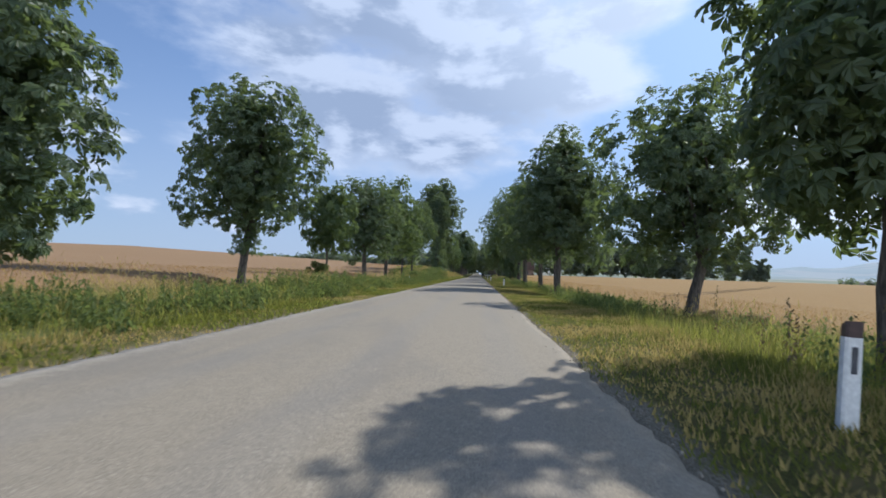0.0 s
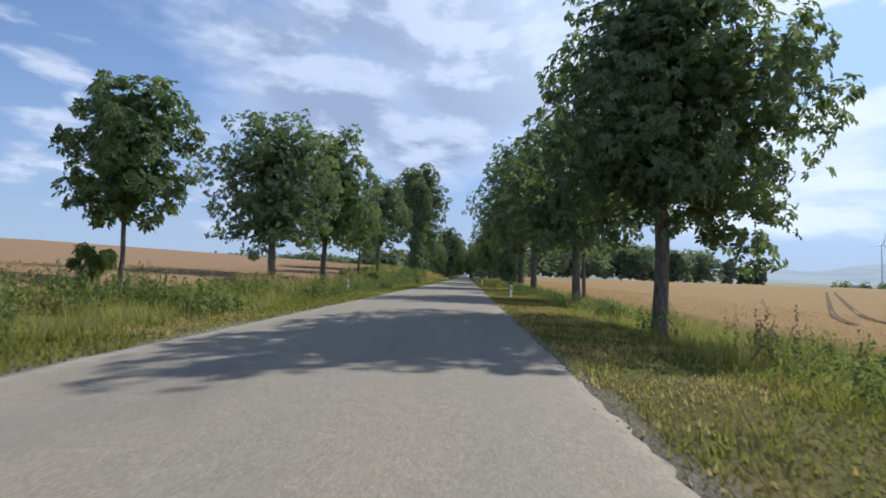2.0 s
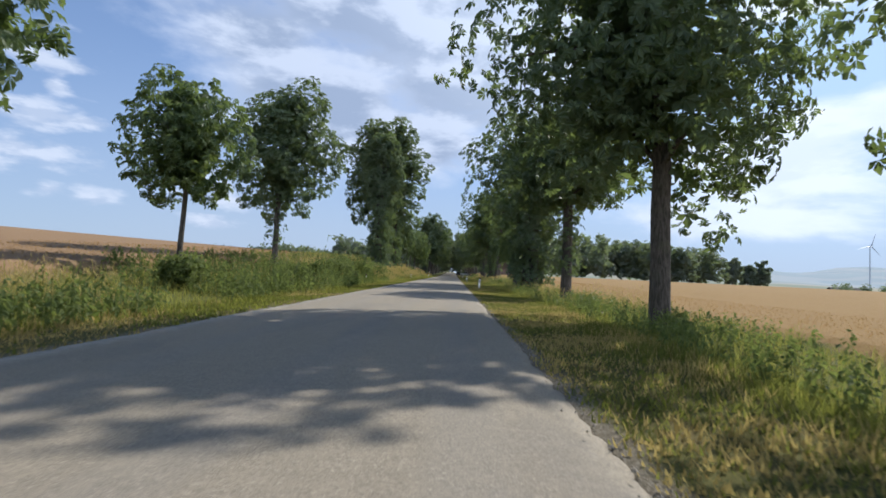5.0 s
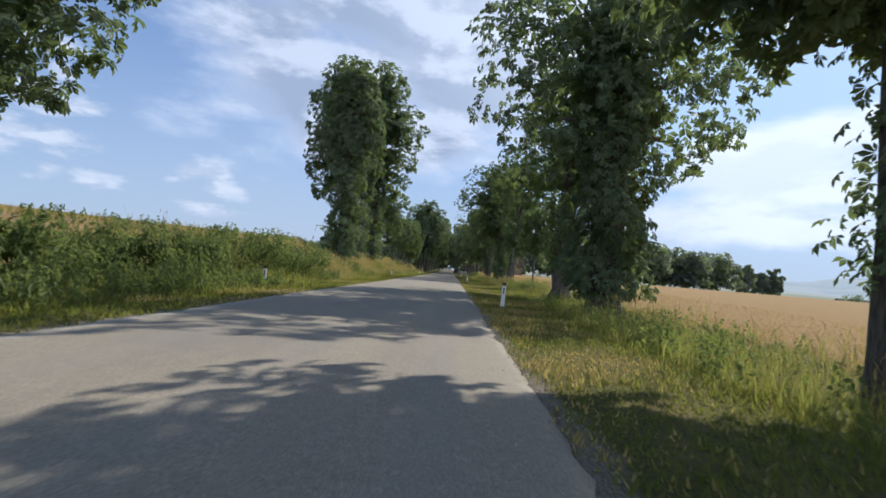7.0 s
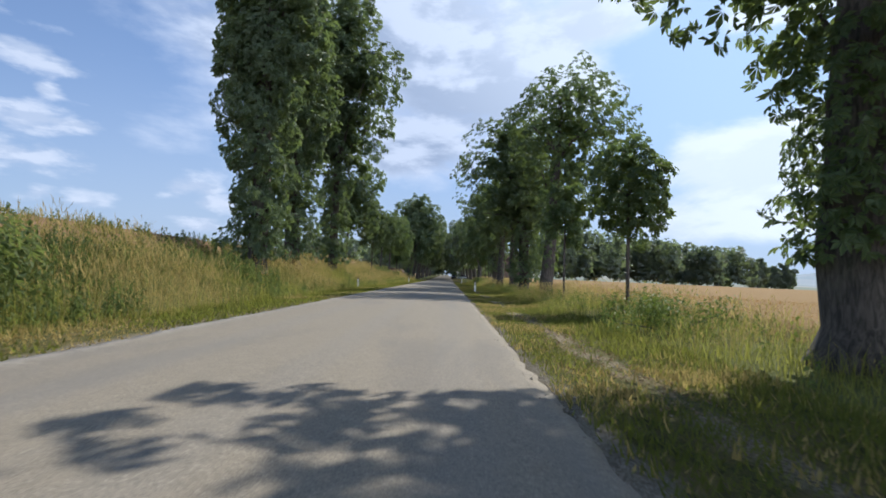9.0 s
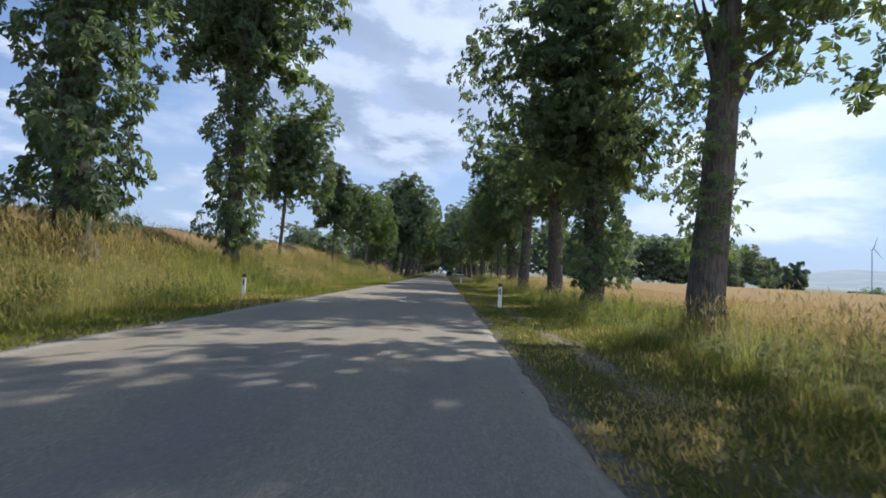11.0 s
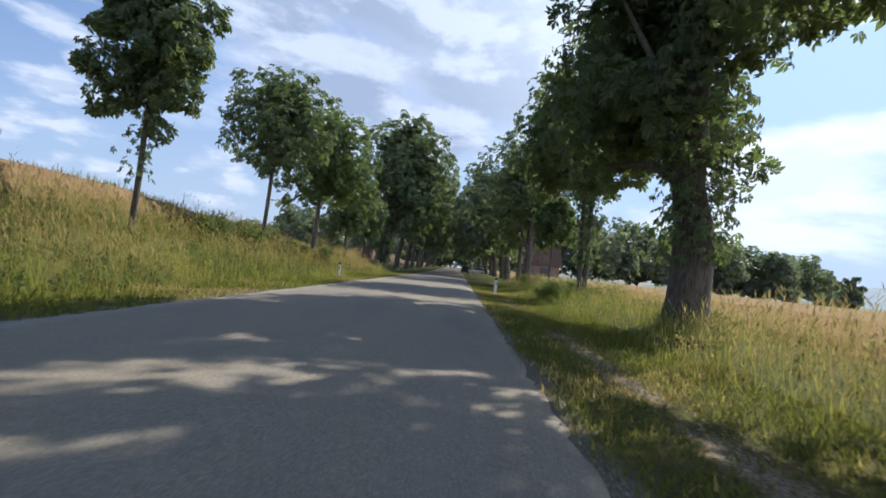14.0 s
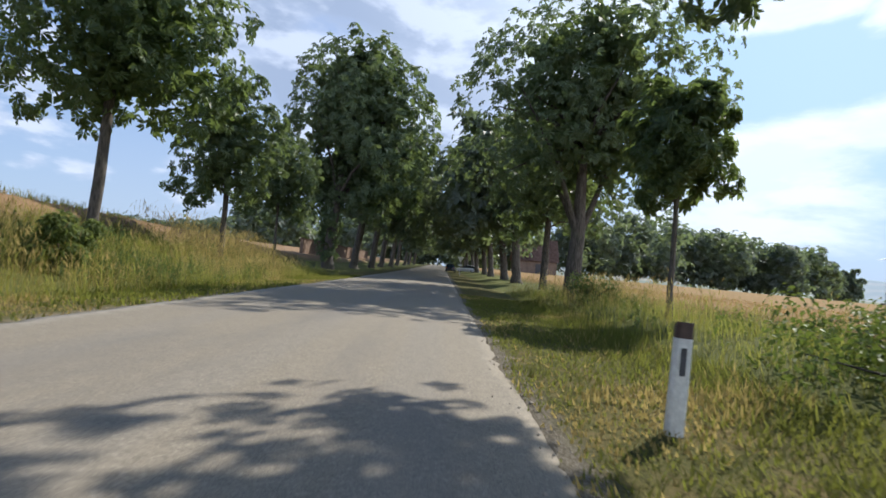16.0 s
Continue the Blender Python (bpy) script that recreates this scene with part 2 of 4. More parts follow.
def ground_material():
    """Turf beside the road, soil under the weeds, ripe crop beyond, far country with haze in its colour."""
    m, gr, surf, end = material("ground")
    p = place(gr)
    x, y, z = gr.split(p)
    fine = gr.noise(p, 26.0, 5.0, 0.7)
    mid = gr.noise(p, 1.3, 5.0, 0.6)
    wide = gr.noise(p, 0.045, 5.0, 0.55)
    turf = gr.mix(gr.ramp(fine, 0.3, 0.7), (0.040, 0.046, 0.013), (0.135, 0.120, 0.036))
    turf = gr.mix(gr.ramp(mid, 0.44, 0.66, 0.0, 0.65), turf, (0.175, 0.128, 0.055))
    # gravel where the asphalt crumbles away
    chip = gr.mix(gr.ramp(gr.noise(p, 42.0, 2.0, 0.8), 0.40, 0.62), (0.13, 0.108, 0.075), (0.30, 0.258, 0.195))
    edge = gr.math("ABSOLUTE", gr.math("ADD", x, 1.96))
    turf = gr.mix(gr.ramp(gr.math("ADD", edge, gr.math("MULTIPLY", mid, -0.55)), 2.92, 3.22, 0.9, 0.0), turf, chip)
    # worn wheel rut with stones on the right verge
    rut = gr.math("MULTIPLY", gr.ramp(gr.math("ABSOLUTE", gr.math("ADD", gr.math("ADD", x, -2.62), gr.math("MULTIPLY", mid, 0.25))), 0.06, 0.40, 1.0, 0.0),
                  gr.math("MULTIPLY", gr.ramp(y, 112.0, 118.0), gr.ramp(y, 197.0, 204.0, 1.0, 0.0)))
    rut = gr.math("MULTIPLY", rut, gr.ramp(gr.noise(p, 0.5, 4.0), 0.44, 0.58, 0.0, 0.95))
    turf = gr.mix(rut, turf, gr.mix(gr.ramp(fine, 0.40, 0.60), (0.12, 0.09, 0.055), (0.33, 0.27, 0.19)))
    crop = gr.mix(gr.ramp(gr.noise(gr.scaled(p, (1.0, 1.0, 0.2)), 9.0, 6.0, 0.75), 0.3, 0.7), (0.19, 0.118, 0.045), (0.30, 0.19, 0.073))
    crop = gr.mix(gr.ramp(gr.noise(gr.scaled(p, (1.0, 0.35, 1.0)), 0.16, 5.0), 0.36, 0.66), crop, (0.25, 0.16, 0.063))
    weeds = gr.mix(gr.ramp(fine, 0.3, 0.7), (0.06, 0.075, 0.02), (0.15, 0.15, 0.045))
    wob = gr.math("MULTIPLY", gr.math("ADD", mid, -0.5), 2.2)
    xr = gr.math("ADD", x, wob)
    col = gr.mix(gr.ramp(xr, 3.6, 4.8), turf, weeds)
    shift = gr.ramp(y, 72.0, 106.0, 2.1, 0.0)
    col = gr.mix(gr.ramp(gr.math("SUBTRACT", xr, shift), 8.7, 9.5), col, crop)
    col = gr.mix(gr.ramp(xr, -7.2, -8.4), col, weeds)
    col = gr.mix(gr.ramp(xr, -14.6, -15.8), col, gr.mix(0.75, crop, (0.25, 0.165, 0.10)))
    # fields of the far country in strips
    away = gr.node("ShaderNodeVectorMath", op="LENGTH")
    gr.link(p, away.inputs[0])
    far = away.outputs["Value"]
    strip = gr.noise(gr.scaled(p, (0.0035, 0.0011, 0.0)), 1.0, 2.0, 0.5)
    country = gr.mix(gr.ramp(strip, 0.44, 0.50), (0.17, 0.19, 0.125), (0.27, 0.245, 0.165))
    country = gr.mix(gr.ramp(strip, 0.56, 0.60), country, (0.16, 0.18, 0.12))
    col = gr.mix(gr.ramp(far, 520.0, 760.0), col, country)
    # aerial haze painted into the ground colour, bluer with distance
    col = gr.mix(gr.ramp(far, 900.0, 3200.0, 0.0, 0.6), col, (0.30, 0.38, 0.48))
    gr.link(col, surf.inputs["Base Color"])
    surf.inputs["Roughness"].default_value = 0.95
    surf.inputs["Specular IOR Level"].default_value = 0.1
    bump(gr, surf, fine, 0.6, 0.05)
    return m


GROUND = ground_material()


def plain(name, colour, rough=0.6, metal=0.0, vary=0.25, size=8.0):
    m, gr, surf, end = material(name)
    n = gr.noise(place(gr), size, 5.0, 0.65)
    worn = tuple(c * (1 - vary) for c in colour)
    gr.link(gr.mix(gr.ramp(n, 0.35, 0.7), worn, colour), surf.inputs["Base Color"])
    surf.inputs["Roughness"].default_value, surf.inputs["Metallic"].default_value = rough, metal
    surf.inputs["Specular IOR Level"].default_value = 0.1 if rough > 0.8 else 0.5
    bump(gr, surf, n, 0.15, 0.01)
    return m


POST_WHITE = plain("post_white", (0.78, 0.78, 0.75), 0.5, 0, 0.22, 14)
POST_CAP = plain("post_cap", (0.075, 0.04, 0.032), 0.5, 0, 0.4, 12)
REFLECTOR = plain("reflector", (0.10, 0.10, 0.11), 0.2)
STONE = plain("field_stone", (0.38, 0.33, 0.26), 0.9, 0, 0.4, 20)
ROOF = plain("roof_tile", (0.24, 0.165, 0.135), 0.85, 0, 0.4, 1.2)
RENDERWORK = plain("barn_wall", (0.20, 0.15, 0.12), 0.9, 0, 0.3, 1.0)
TURBINE = plain("turbine_paint", (0.42, 0.46, 0.52), 0.5, 0, 0.05)
FARM_ROOF = plain("farm_roof", (0.10, 0.10, 0.11), 0.8, 0, 0.3, 0.6)
METAL = plain("galvanised_steel", (0.42, 0.43, 0.44), 0.45, 0.7, 0.2, 12)
BLACK = plain("dark_paint", (0.03, 0.03, 0.035), 0.5)
STUBBLE = plain("stubble_bank", (0.23, 0.165, 0.125), 0.9, 0, 0.3, 2.0)


# ---------------------------------------------------------------- helpers of this place
def bez(v, rows):
    return np.interp(v, [r[0] for r in rows], [r[1] for r in rows])


def step(v, a, b):
    t = np.clip((v - a) / (b - a), 0, 1)
    return t * t * (3 - 2 * t)


def road_z(y):
    return 1.5 * step(y, 215, 470) + 0.5 * step(y, 470, 900)


RIGHT_FOOT = [(-60, -.7), (8, -.65), (22, -.85), (40, -.95), (60, -.9), (80, -.7), (100, -.6), (112, -.5), (122, -.25), (135, 0), (150, 0), (170, -.1), (185, .05), (205, .25), (230, .2), (300, .2)]
LEFT_FOOT = [(-60, -.1), (10, -.1), (30, .0), (45, .2), (60, .1), (72, -.2), (88, .5), (102, .8), (120, 1.0), (146, 1.1), (168, 1.4), (194, 1.45), (209, 1.1), (220, 1.0), (232, .8), (250, .3), (275, .1), (400, .1)]
LEFT_BROW = [(-60, .25), (60, .35), (75, .3), (95, 1.25), (105, 1.6), (120, 2.1), (135, 2.55), (150, 2.5), (175, 2.6), (190, 2.95), (200, 3.0), (210, 2.4), (235, 1.6), (260, .6), (300, .3)]


def field_edge(y):
    """Where the right-hand grain begins."""
    return 11.2 - 2.1 * step(np.asarray(y, float), 72, 106)


def ground_z(x, y):
    """Height of the ground sheet; the crop's canopy is part of it."""
    x, y = np.asarray(x, float), np.asarray(y, float)
    rz = road_z(y)
    rf, lf, lb = bez(y, RIGHT_FOOT), bez(y, LEFT_FOOT), bez(y, LEFT_BROW)
    r = np.maximum(x - 1.13, 0)
    zr = -0.05 - 0.05 * step(r, 0, 0.5) - 0.12 * step(r, 0.5, 3.2) + (rf + 0.17) * step(r, 2.4, 6.2)
    edge = field_edge(y)
    zr = zr + 0.42 * step(x, edge - .5, edge + .6)
    zr = zr - 0.0085 * np.maximum(x - 10, 0) - 0.02 * np.maximum(x - 260, 0)
    zr = np.where(x > 900, np.maximum(zr, -20), zr)
    l = np.maximum(-5.06 - x, 0)
    zl = 0.03 - 0.22 * step(l, 0.2, 3.2) + (lf + 0.19) * step(l, 4.0, 8.4) + (lb - lf) * step(l, 8.2, 12.0)
    zl = zl + 0.45 * step(l, 9.6, 10.8) + 0.052 * np.maximum(l - 10, 0)
    zl = np.minimum(zl, 7.5 + 0.0025 * l)
    inside = np.where(x > -1.96, -0.06, -0.02)
    z = np.where(x > 1.13, zr, np.where(x < -5.06, zl, inside)) + rz
    # the valley and the hills on the far side of it
    d = np.hypot(x, y - 100)
    hills = 92 * (1 + 0.5 * np.sin(x * .0021 + 1.0) + 0.3 * np.sin(y * .0017 + x * .001) + 0.22 * np.sin(x * .0061 + y * .0027) + 0.14 * np.sin(x * .011 - y * .006))
    low = -9 + hills * step(d, 900, 4200)
    return np.where(x > 0, z + (low - z) * step(d, 380, 900) * step(x, 60, 300), z + (6 - z) * step(d, 500, 1500))


def build_mesh(name, verts, faces, mat, smooth=False):
    """One mesh from an array of corners and an array of faces that all have the same number of corners."""
    verts, faces = np.asarray(verts, np.float32), np.asarray(faces, np.int32)
    me = bpy.data.meshes.new(name)
    n, k = faces.shape
    me.vertices.add(len(verts)), me.loops.add(n * k), me.polygons.add(n)
    me.vertices.foreach_set("co", verts.ravel())
    me.loops.foreach_set("vertex_index", faces.ravel())
    me.polygons.foreach_set("loop_start", np.arange(0, n * k, k, dtype=np.int32))
    me.polygons.foreach_set("use_smooth", np.full(n, smooth))
    me.update(calc_edges=True)
    me.materials.append(mat)
    return me


def part(name, me, parent, label=""):
    ob = new(name, me)
    ob.parent = parent
    return tagged(ob, label)


def empty_thing(name, x, y, z, label, category, group=""):
    ob = new(name)
    ob.empty_display_size = 0.3
    ob.location = (x, y, z)
    return tagged(ob, label, category, group)


def bm_mesh(name, bm, mat, smooth=False):
    me = bpy.data.meshes.new(name)
    bm.to_mesh(me)
    bm.free()
    for f in me.polygons:
        f.use_smooth = smooth
    me.materials.append(mat)
    return me


def box(sx, sy, sz, at=(0, 0, 0), bevel=0.0):
    bm = bmesh.new()
    bmesh.ops.create_cube(bm, size=1.0, matrix=Matrix.Translation(at) @ Matrix.Diagonal((sx, sy, sz, 1)))
    if bevel:
        bmesh.ops.bevel(bm, geom=bm.edges[:], offset=bevel, segments=2, affect="EDGES")
    return bm


def tube(points, radii, sides=9, jitter=0.0, rng=None):
    """A tapered tube along a line: corners and quads."""
    points = [Vector(p) for p in points]
    vs, fs = [], []
    for i, (p, r) in enumerate(zip(points, radii)):
        a, b = points[max(i - 1, 0)], points[min(i + 1, len(points) - 1)]
        t = (b - a).normalized()
        u = t.cross(Vector((0.31, 0.95, 0.07))).normalized()
        w = t.cross(u)
        for k in range(sides):
            q = 2 * math.pi * k / sides
            rr = r * (1 + (rng.uniform(-jitter, jitter) if rng is not None else 0))
            vs.append(p + (u * math.cos(q) + w * math.sin(q)) * rr)
        if i:
            for k in range(sides):
                s = (i - 1) * sides
                fs.append((s + k, s + (k + 1) % sides, s + sides + (k + 1) % sides, s + sides + k))
    return np.array([tuple(v) for v in vs]), np.array(fs)


def unit(v):
    return v / np.maximum(np.linalg.norm(v, axis=1, keepdims=True), 1e-6)


def leaf_template(kind):
    """A palmate leaf of five drooping leaflets, or a plain folded leaf: quads in a unit size."""
    vs = []
    if kind == "palm":
        for a, s in ((-1.35, .62), (-.68, .9), (0, 1.0), (.68, .9), (1.35, .62)):
            d, n = np.array([math.sin(a), math.cos(a), 0]), np.array([math.cos(a), -math.sin(a), 0])
            vs += [d * .06, d * .66 * s + n * .21 * s + [0, 0, -.06], d * s + [0, 0, -.34 * s], d * .66 * s - n * .21 * s + [0, 0, -.06]]
    elif kind == "three":
        for a, s in ((-1.1, .8), (0, 1.0), (1.1, .8)):
            d, n = np.array([math.sin(a), math.cos(a), 0]), np.array([math.cos(a), -math.sin(a), 0])
            vs += [d * .04, d * .55 * s + n * .30 * s + [0, 0, -.05], d * s + [0, 0, -.3 * s], d * .55 * s - n * .30 * s + [0, 0, -.05]]
    else:
        vs += [np.array([0, 0, 0]), np.array([.26, .45, .06]), np.array([0, 1, -.15]), np.array([-.26, .45, .06])]
    vs = np.array(vs, float)
    vs[:, 1] -= 0.35
    return vs, np.arange(len(vs)).reshape(-1, 4)


TEMPLATES = {k: leaf_template(k) for k in ("palm", "three", "single")}


def leaves(at, out, size, kind, rng, droop=0.35):
    """Leaves at the given places, facing outwards and hanging a little."""
    tv, tf = TEMPLATES[kind]
    n = len(at)
    nrm = unit(out * 0.7 + np.array([0, 0, 0.55]) + rng.normal(0, .38, (n, 3)))
    fwd = out * np.array([1, 1, .3]) + rng.normal(0, .6, (n, 3)) + np.array([0, 0, -droop])
    fwd = unit(fwd - nrm * np.sum(fwd * nrm, 1, keepdims=True))
    side = np.cross(fwd, nrm)
    s = np.asarray(size).reshape(-1, 1, 1)
    v = at[:, None, :] + s * (tv[None, :, 0:1] * side[:, None] + tv[None, :, 1:2] * fwd[:, None] + tv[None, :, 2:3] * nrm[:, None])
    f = tf[None] + (np.arange(n) * len(tv))[:, None, None]
    return v.reshape(-1, 3), f.reshape(-1, 4)


def ball(n, rng):
    return unit(rng.normal(0, 1, (n, 3)))


# ---------------------------------------------------------------- ground and road
def axis(parts):
    vals = [np.arange(a, b, s) for a, b, s in parts]
    return np.unique(np.concatenate(vals).round(3))


gx = axis([(-5000, -800, 350), (-800, -100, 50), (-100, -24, 5), (-24, -5.06, 0.6), (-5.06, 1.2, 1.55), (1.13, 12, 0.55), (12, 60, 4), (60, 400, 20), (400, 1200, 80), (1200, 5200, 260)])
gy = axis([(-2500, -100, 200), (-100, -20, 10), (-20, 260, 2.5), (260, 520, 8), (520, 1200, 45), (1200, 5200, 260)])
GX, GY = np.meshgrid(gx, gy)
GZ = ground_z(GX, GY)
rng = np.random.default_rng(5)
near = (np.abs(GX) < 30) & (GX > 1.6) | (GX < -5.6) & (GX > -30)
GZ = GZ + near * np.where((GX < 5.0) & (GX > -8.4), .006, .025) * rng.normal(0, 1, GX.shape)
nx, ny = len(gx), len(gy)
idx = np.arange(nx * ny).reshape(ny, nx)
quads = np.stack([idx[:-1, :-1], idx[:-1, 1:], idx[1:, 1:], idx[1:, :-1]], -1).reshape(-1, 4)
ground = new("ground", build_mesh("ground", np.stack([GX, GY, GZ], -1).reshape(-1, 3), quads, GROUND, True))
tagged(ground, "grass verges, weedy banks and ripe grain fields beside the road", "ground", kind="structure")


def road():
    """The road: slightly higher in the middle, with a crumbled edge on both sides."""
    ys = axis([(-60, 245, 0.22), (245, 420, 1.5), (420, 900, 20)])
    rng = np.random.default_rng(8)

    def crumble(scale):
        w = np.cumsum(rng.normal(0, 1, len(ys)))
        w = w - np.convolve(w, np.ones(41) / 41, "same")
        w = np.convolve(w, np.ones(5) / 5, 'same')
        return np.clip(w * scale, -.08, .08) + rng.normal(0, .034, len(ys))
    xl, xr = -5.06 + crumble(.018), 1.13 + crumble(.02)
    cols = [(xl - .015, -.10), (xl, -.005)]
    for f in (0.03, .2, .4, .6, .8, .97):
        cols.append((xl + (xr - xl) * f, None))
    cols += [(xr, -.012), (xr + .015, -.12)]
    vs = []
    for cx, drop in cols:
        crown = 0.055 * (1 - ((cx + 1.96) / 3.1) ** 2) + 0.045 * (-1.96 - cx) / 3.1
        vs.append(np.stack([cx, ys, road_z(ys) + crown + (drop or 0)], 1))
    vs = np.stack(vs, 1)
    k = vs.shape[1]
    ii = np.arange(len(ys) * k).reshape(len(ys), k)
    q = np.stack([ii[:-1, :-1], ii[:-1, 1:], ii[1:, 1:], ii[1:, :-1]], -1).reshape(-1, 4)
    ob = new("road", build_mesh("road", vs.reshape(-1, 3), q, ASPHALT, True))
    tagged(ob, "bleached grey asphalt country road with crumbled edges", "road", kind="structure")


road()


# ---------------------------------------------------------------- trees
def tree(name, x, y, top, bottom, rx, label, cx=0.0, trunk=0.25, fork=None, n=3400, leaf=0.37, clumps=44, ivy=0.0, ivy_top=0.0,
         ivy_r=1.0, sprout=0.0, lean=0.0, seed=1, mat=None, point=0.22, stems=1, ry=None, cy=0.0, kind="palm", sparse=0.0, dense=1.0, web=0, clear=(0.0, 0.0), group="avenue trees"):
    """An avenue tree: tapered trunk, limbs, and a crown of many leaves in uneven clumps. Heights are above the world's zero."""
    rng = np.random.default_rng(seed)
    z0 = float(ground_z(x, y)) - (0.42 if (x > field_edge(y) or x < -15.5) else 0)
    base = empty_thing(name, x, y, z0, label, "tree", group)
    top, bottom = top - z0, bottom - z0
    fork = bottom + 0.12 * (top - bottom) if fork is None else fork - z0
    rx = rx * .95
    ry = (ry or rx * .74) * .80
    mid, rz = (top + bottom) / 2, (top - bottom) / 2
    mat = mat or LEAF
    # clumps in the crown's shell
    cl = []
    small = min(rx, rz * 1.1)
    waves = rng.uniform(0, 6.28, 6)
    for i in range(clumps):
        # spread over the crown's skin, domed above and fuller below, with bulges and hollows
        h = 1 - 2 * (i + .5) / clumps
        q = i * 2.39996 + rng.normal(0, .3)
        h = min(max(h + rng.normal(0, .06), -.97), .97)
        full = (1 - abs(h) ** 2.2) ** (1 / 2.2) if h > 0 or trunk < .15 else (1 - abs(h) ** 3) ** (1 / 3)
        r = rng.uniform(.19, .36) * small
        bulge = .07 * math.sin(2 * q + waves[0] + 2 * h) + .06 * math.sin(3 * q + waves[1] - 4 * h) + .05 * math.sin(5 * h + waves[2] + q)
        k = rng.uniform(.97, 1.08) + bulge - r / small
        f = 1 - .7 * point * max(0, h)
        c = np.array([cx + math.cos(q) * full * rx * k * f, cy + math.sin(q) * full * ry * k * f, mid + h * rz * max(k, .5)])
        # the lower edge rises over the road and towards the far end where clear asks for it
        lift = clear[0] * max(0, (cx - c[0]) / rx) + clear[1] * max(0, (c[1] - cy) / ry)
        c[2] = min(max(c[2], bottom + lift + r * .5), top - r * .75)
        cl.append((c, r))
        # boughs and leafy sprays that stick out of the outline or hang from its lower edge
        for _ in range(2):
            d = np.array([math.cos(q), math.sin(q), h * .8 - (.6 if h < -.2 else 0)]) + rng.normal(0, .4, 3)
            d = d / np.linalg.norm(d)
            cl.append((c + d * r * rng.uniform(.75, 1.1), r * rng.uniform(.22, .42)))
    cl.append((np.array([cx, cy, mid + rz * .1]), min(rx, rz) * .55))
    cc, cr = np.array([c for c, r in cl]), np.array([r for c, r in cl])
    w = cr ** 1.8
    pick = rng.choice(len(cl), n, p=w / w.sum())
    cen, rad = cc[pick], cr[pick]
    d = ball(n, rng)
    at = cen + d * (rad * rng.uniform(.80, 1.12, n))[:, None] * np.array([1, 1, .85])
    # leaves deep inside the crown would never be seen: larger ones fill its heart
    reach = np.stack([((at - c) ** 2).sum(1) / (r * r) for c, r in cl], 1).min(1)
    keep = (reach > .40) & (rng.random(n) >= sparse)
    at, d = at[keep], d[keep]
    out = unit(unit(at - np.array([cx, cy, mid])) * .6 + d * .6)
    v, f = leaves(at, out, rng.uniform(.75, 1.2, len(at)) * leaf, kind, rng)
    fill = int(dense * 52 * rx * rz)
    if fill:
        pf = rng.choice(len(cl), fill, p=w / w.sum())
        heart = np.array([cx, cy, mid])
        depth = rng.uniform(.24, .9, (fill, 1))
        af = cc[pf] * (1 - depth) + (heart * [1, 1, 0] + np.outer(cc[pf][:, 2] * .7 + mid * .3, [0, 0, 1])) * depth + ball(fill, rng) * (cr[pf] * rng.uniform(0, .5, fill))[:, None]
        fv, ff = leaves(af, ball(fill, rng), rng.uniform(.75, 1.25, fill) * min(max(leaf * 1.4, .55), rx * .17), "three", rng)
        v, f = np.concatenate([v, fv]), np.concatenate([f, ff + len(v)])
    if web:
        # sprays that bridge neighbouring clumps
        big = np.argsort(-cr)[:clumps]
        gap = ((cc[big][:, None] - cc[big][None]) ** 2).sum(2)
        mate = np.argsort(gap, 1)[:, 1:6]
        a = rng.integers(0, clumps, web)
        b = mate[a, rng.integers(0, 5, web)]
        u = rng.uniform(.25, .75, (web, 1))
        aw = cc[big[a]] * (1 - u) + cc[big[b]] * u + ball(web, rng) * (cr[big[a]] * rng.uniform(.1, .7, web))[:, None]
        wv, wf = leaves(aw, unit(aw - np.array([cx, cy, mid])), rng.uniform(.75, 1.2, web) * leaf, kind, rng)
        v, f = np.concatenate([v, wv]), np.concatenate([f, wf + len(v)])
    # trunk
    foot = trunk * 1.35
    sides = 12 if trunk > .3 else 8
    tv, tf, count = [], [], 0
    forks = []
    for s in range(stems):
        ox = (s - (stems - 1) / 2) * trunk * 2.1
        top_x = lean + cx * .35 + ox * 1.2
        hs = [-.4, 0.0, .25, .8, fork * .45, fork * .75, fork, fork + (top - fork) * .35, fork + (top - fork) * .75]
        rs = [foot * 1.2, foot, trunk * 1.18, trunk * 1.02, trunk * .95, trunk * .9, trunk * .85, trunk * .48, trunk * .12]
        hs, rs = zip(*sorted(zip(hs, rs)))
        rs = sorted(rs, reverse=True)
        pts = [(ox + top_x * max(h, 0) / fork * (1 if h < fork else 1) * .6 + rng.normal(0, trunk * .10), rng.normal(0, trunk * .10), h) for h in hs]
        a, b = tube(pts, rs, sides, .07, rng)
        tv.append(a), tf.append(b + count)
        count += len(a)
        forks.append(pts)
    bole = part("trunk", build_mesh("trunk", np.concatenate(tv), np.concatenate(tf), BARK, True), base)
    # limbs reach from the fork into the larger clumps
    order = sorted(range(len(cl) - 1), key=lambda i: -cl[i][1])[: 9 if trunk > .3 else 6]
    for i in order:
        c, r = cl[i]
        pts0 = forks[i % stems]
        k = rng.integers(6, 8)
        s = np.array(pts0[min(k, len(pts0) - 2)])
        e = c + np.array([0, 0, -.2 * r])
        m1 = s * .6 + e * .4 + np.array([0, 0, .12 * np.linalg.norm(e - s) * (1 if e[2] > s[2] else .6)])
        r0 = trunk * rng.uniform(.30, .46)
        a, b = tube([s, s * .8 + m1 * .2, m1, m1 * .45 + e * .55, e], [r0, r0 * .85, r0 * .62, r0 * .4, r0 * .14], 6, .05, rng)
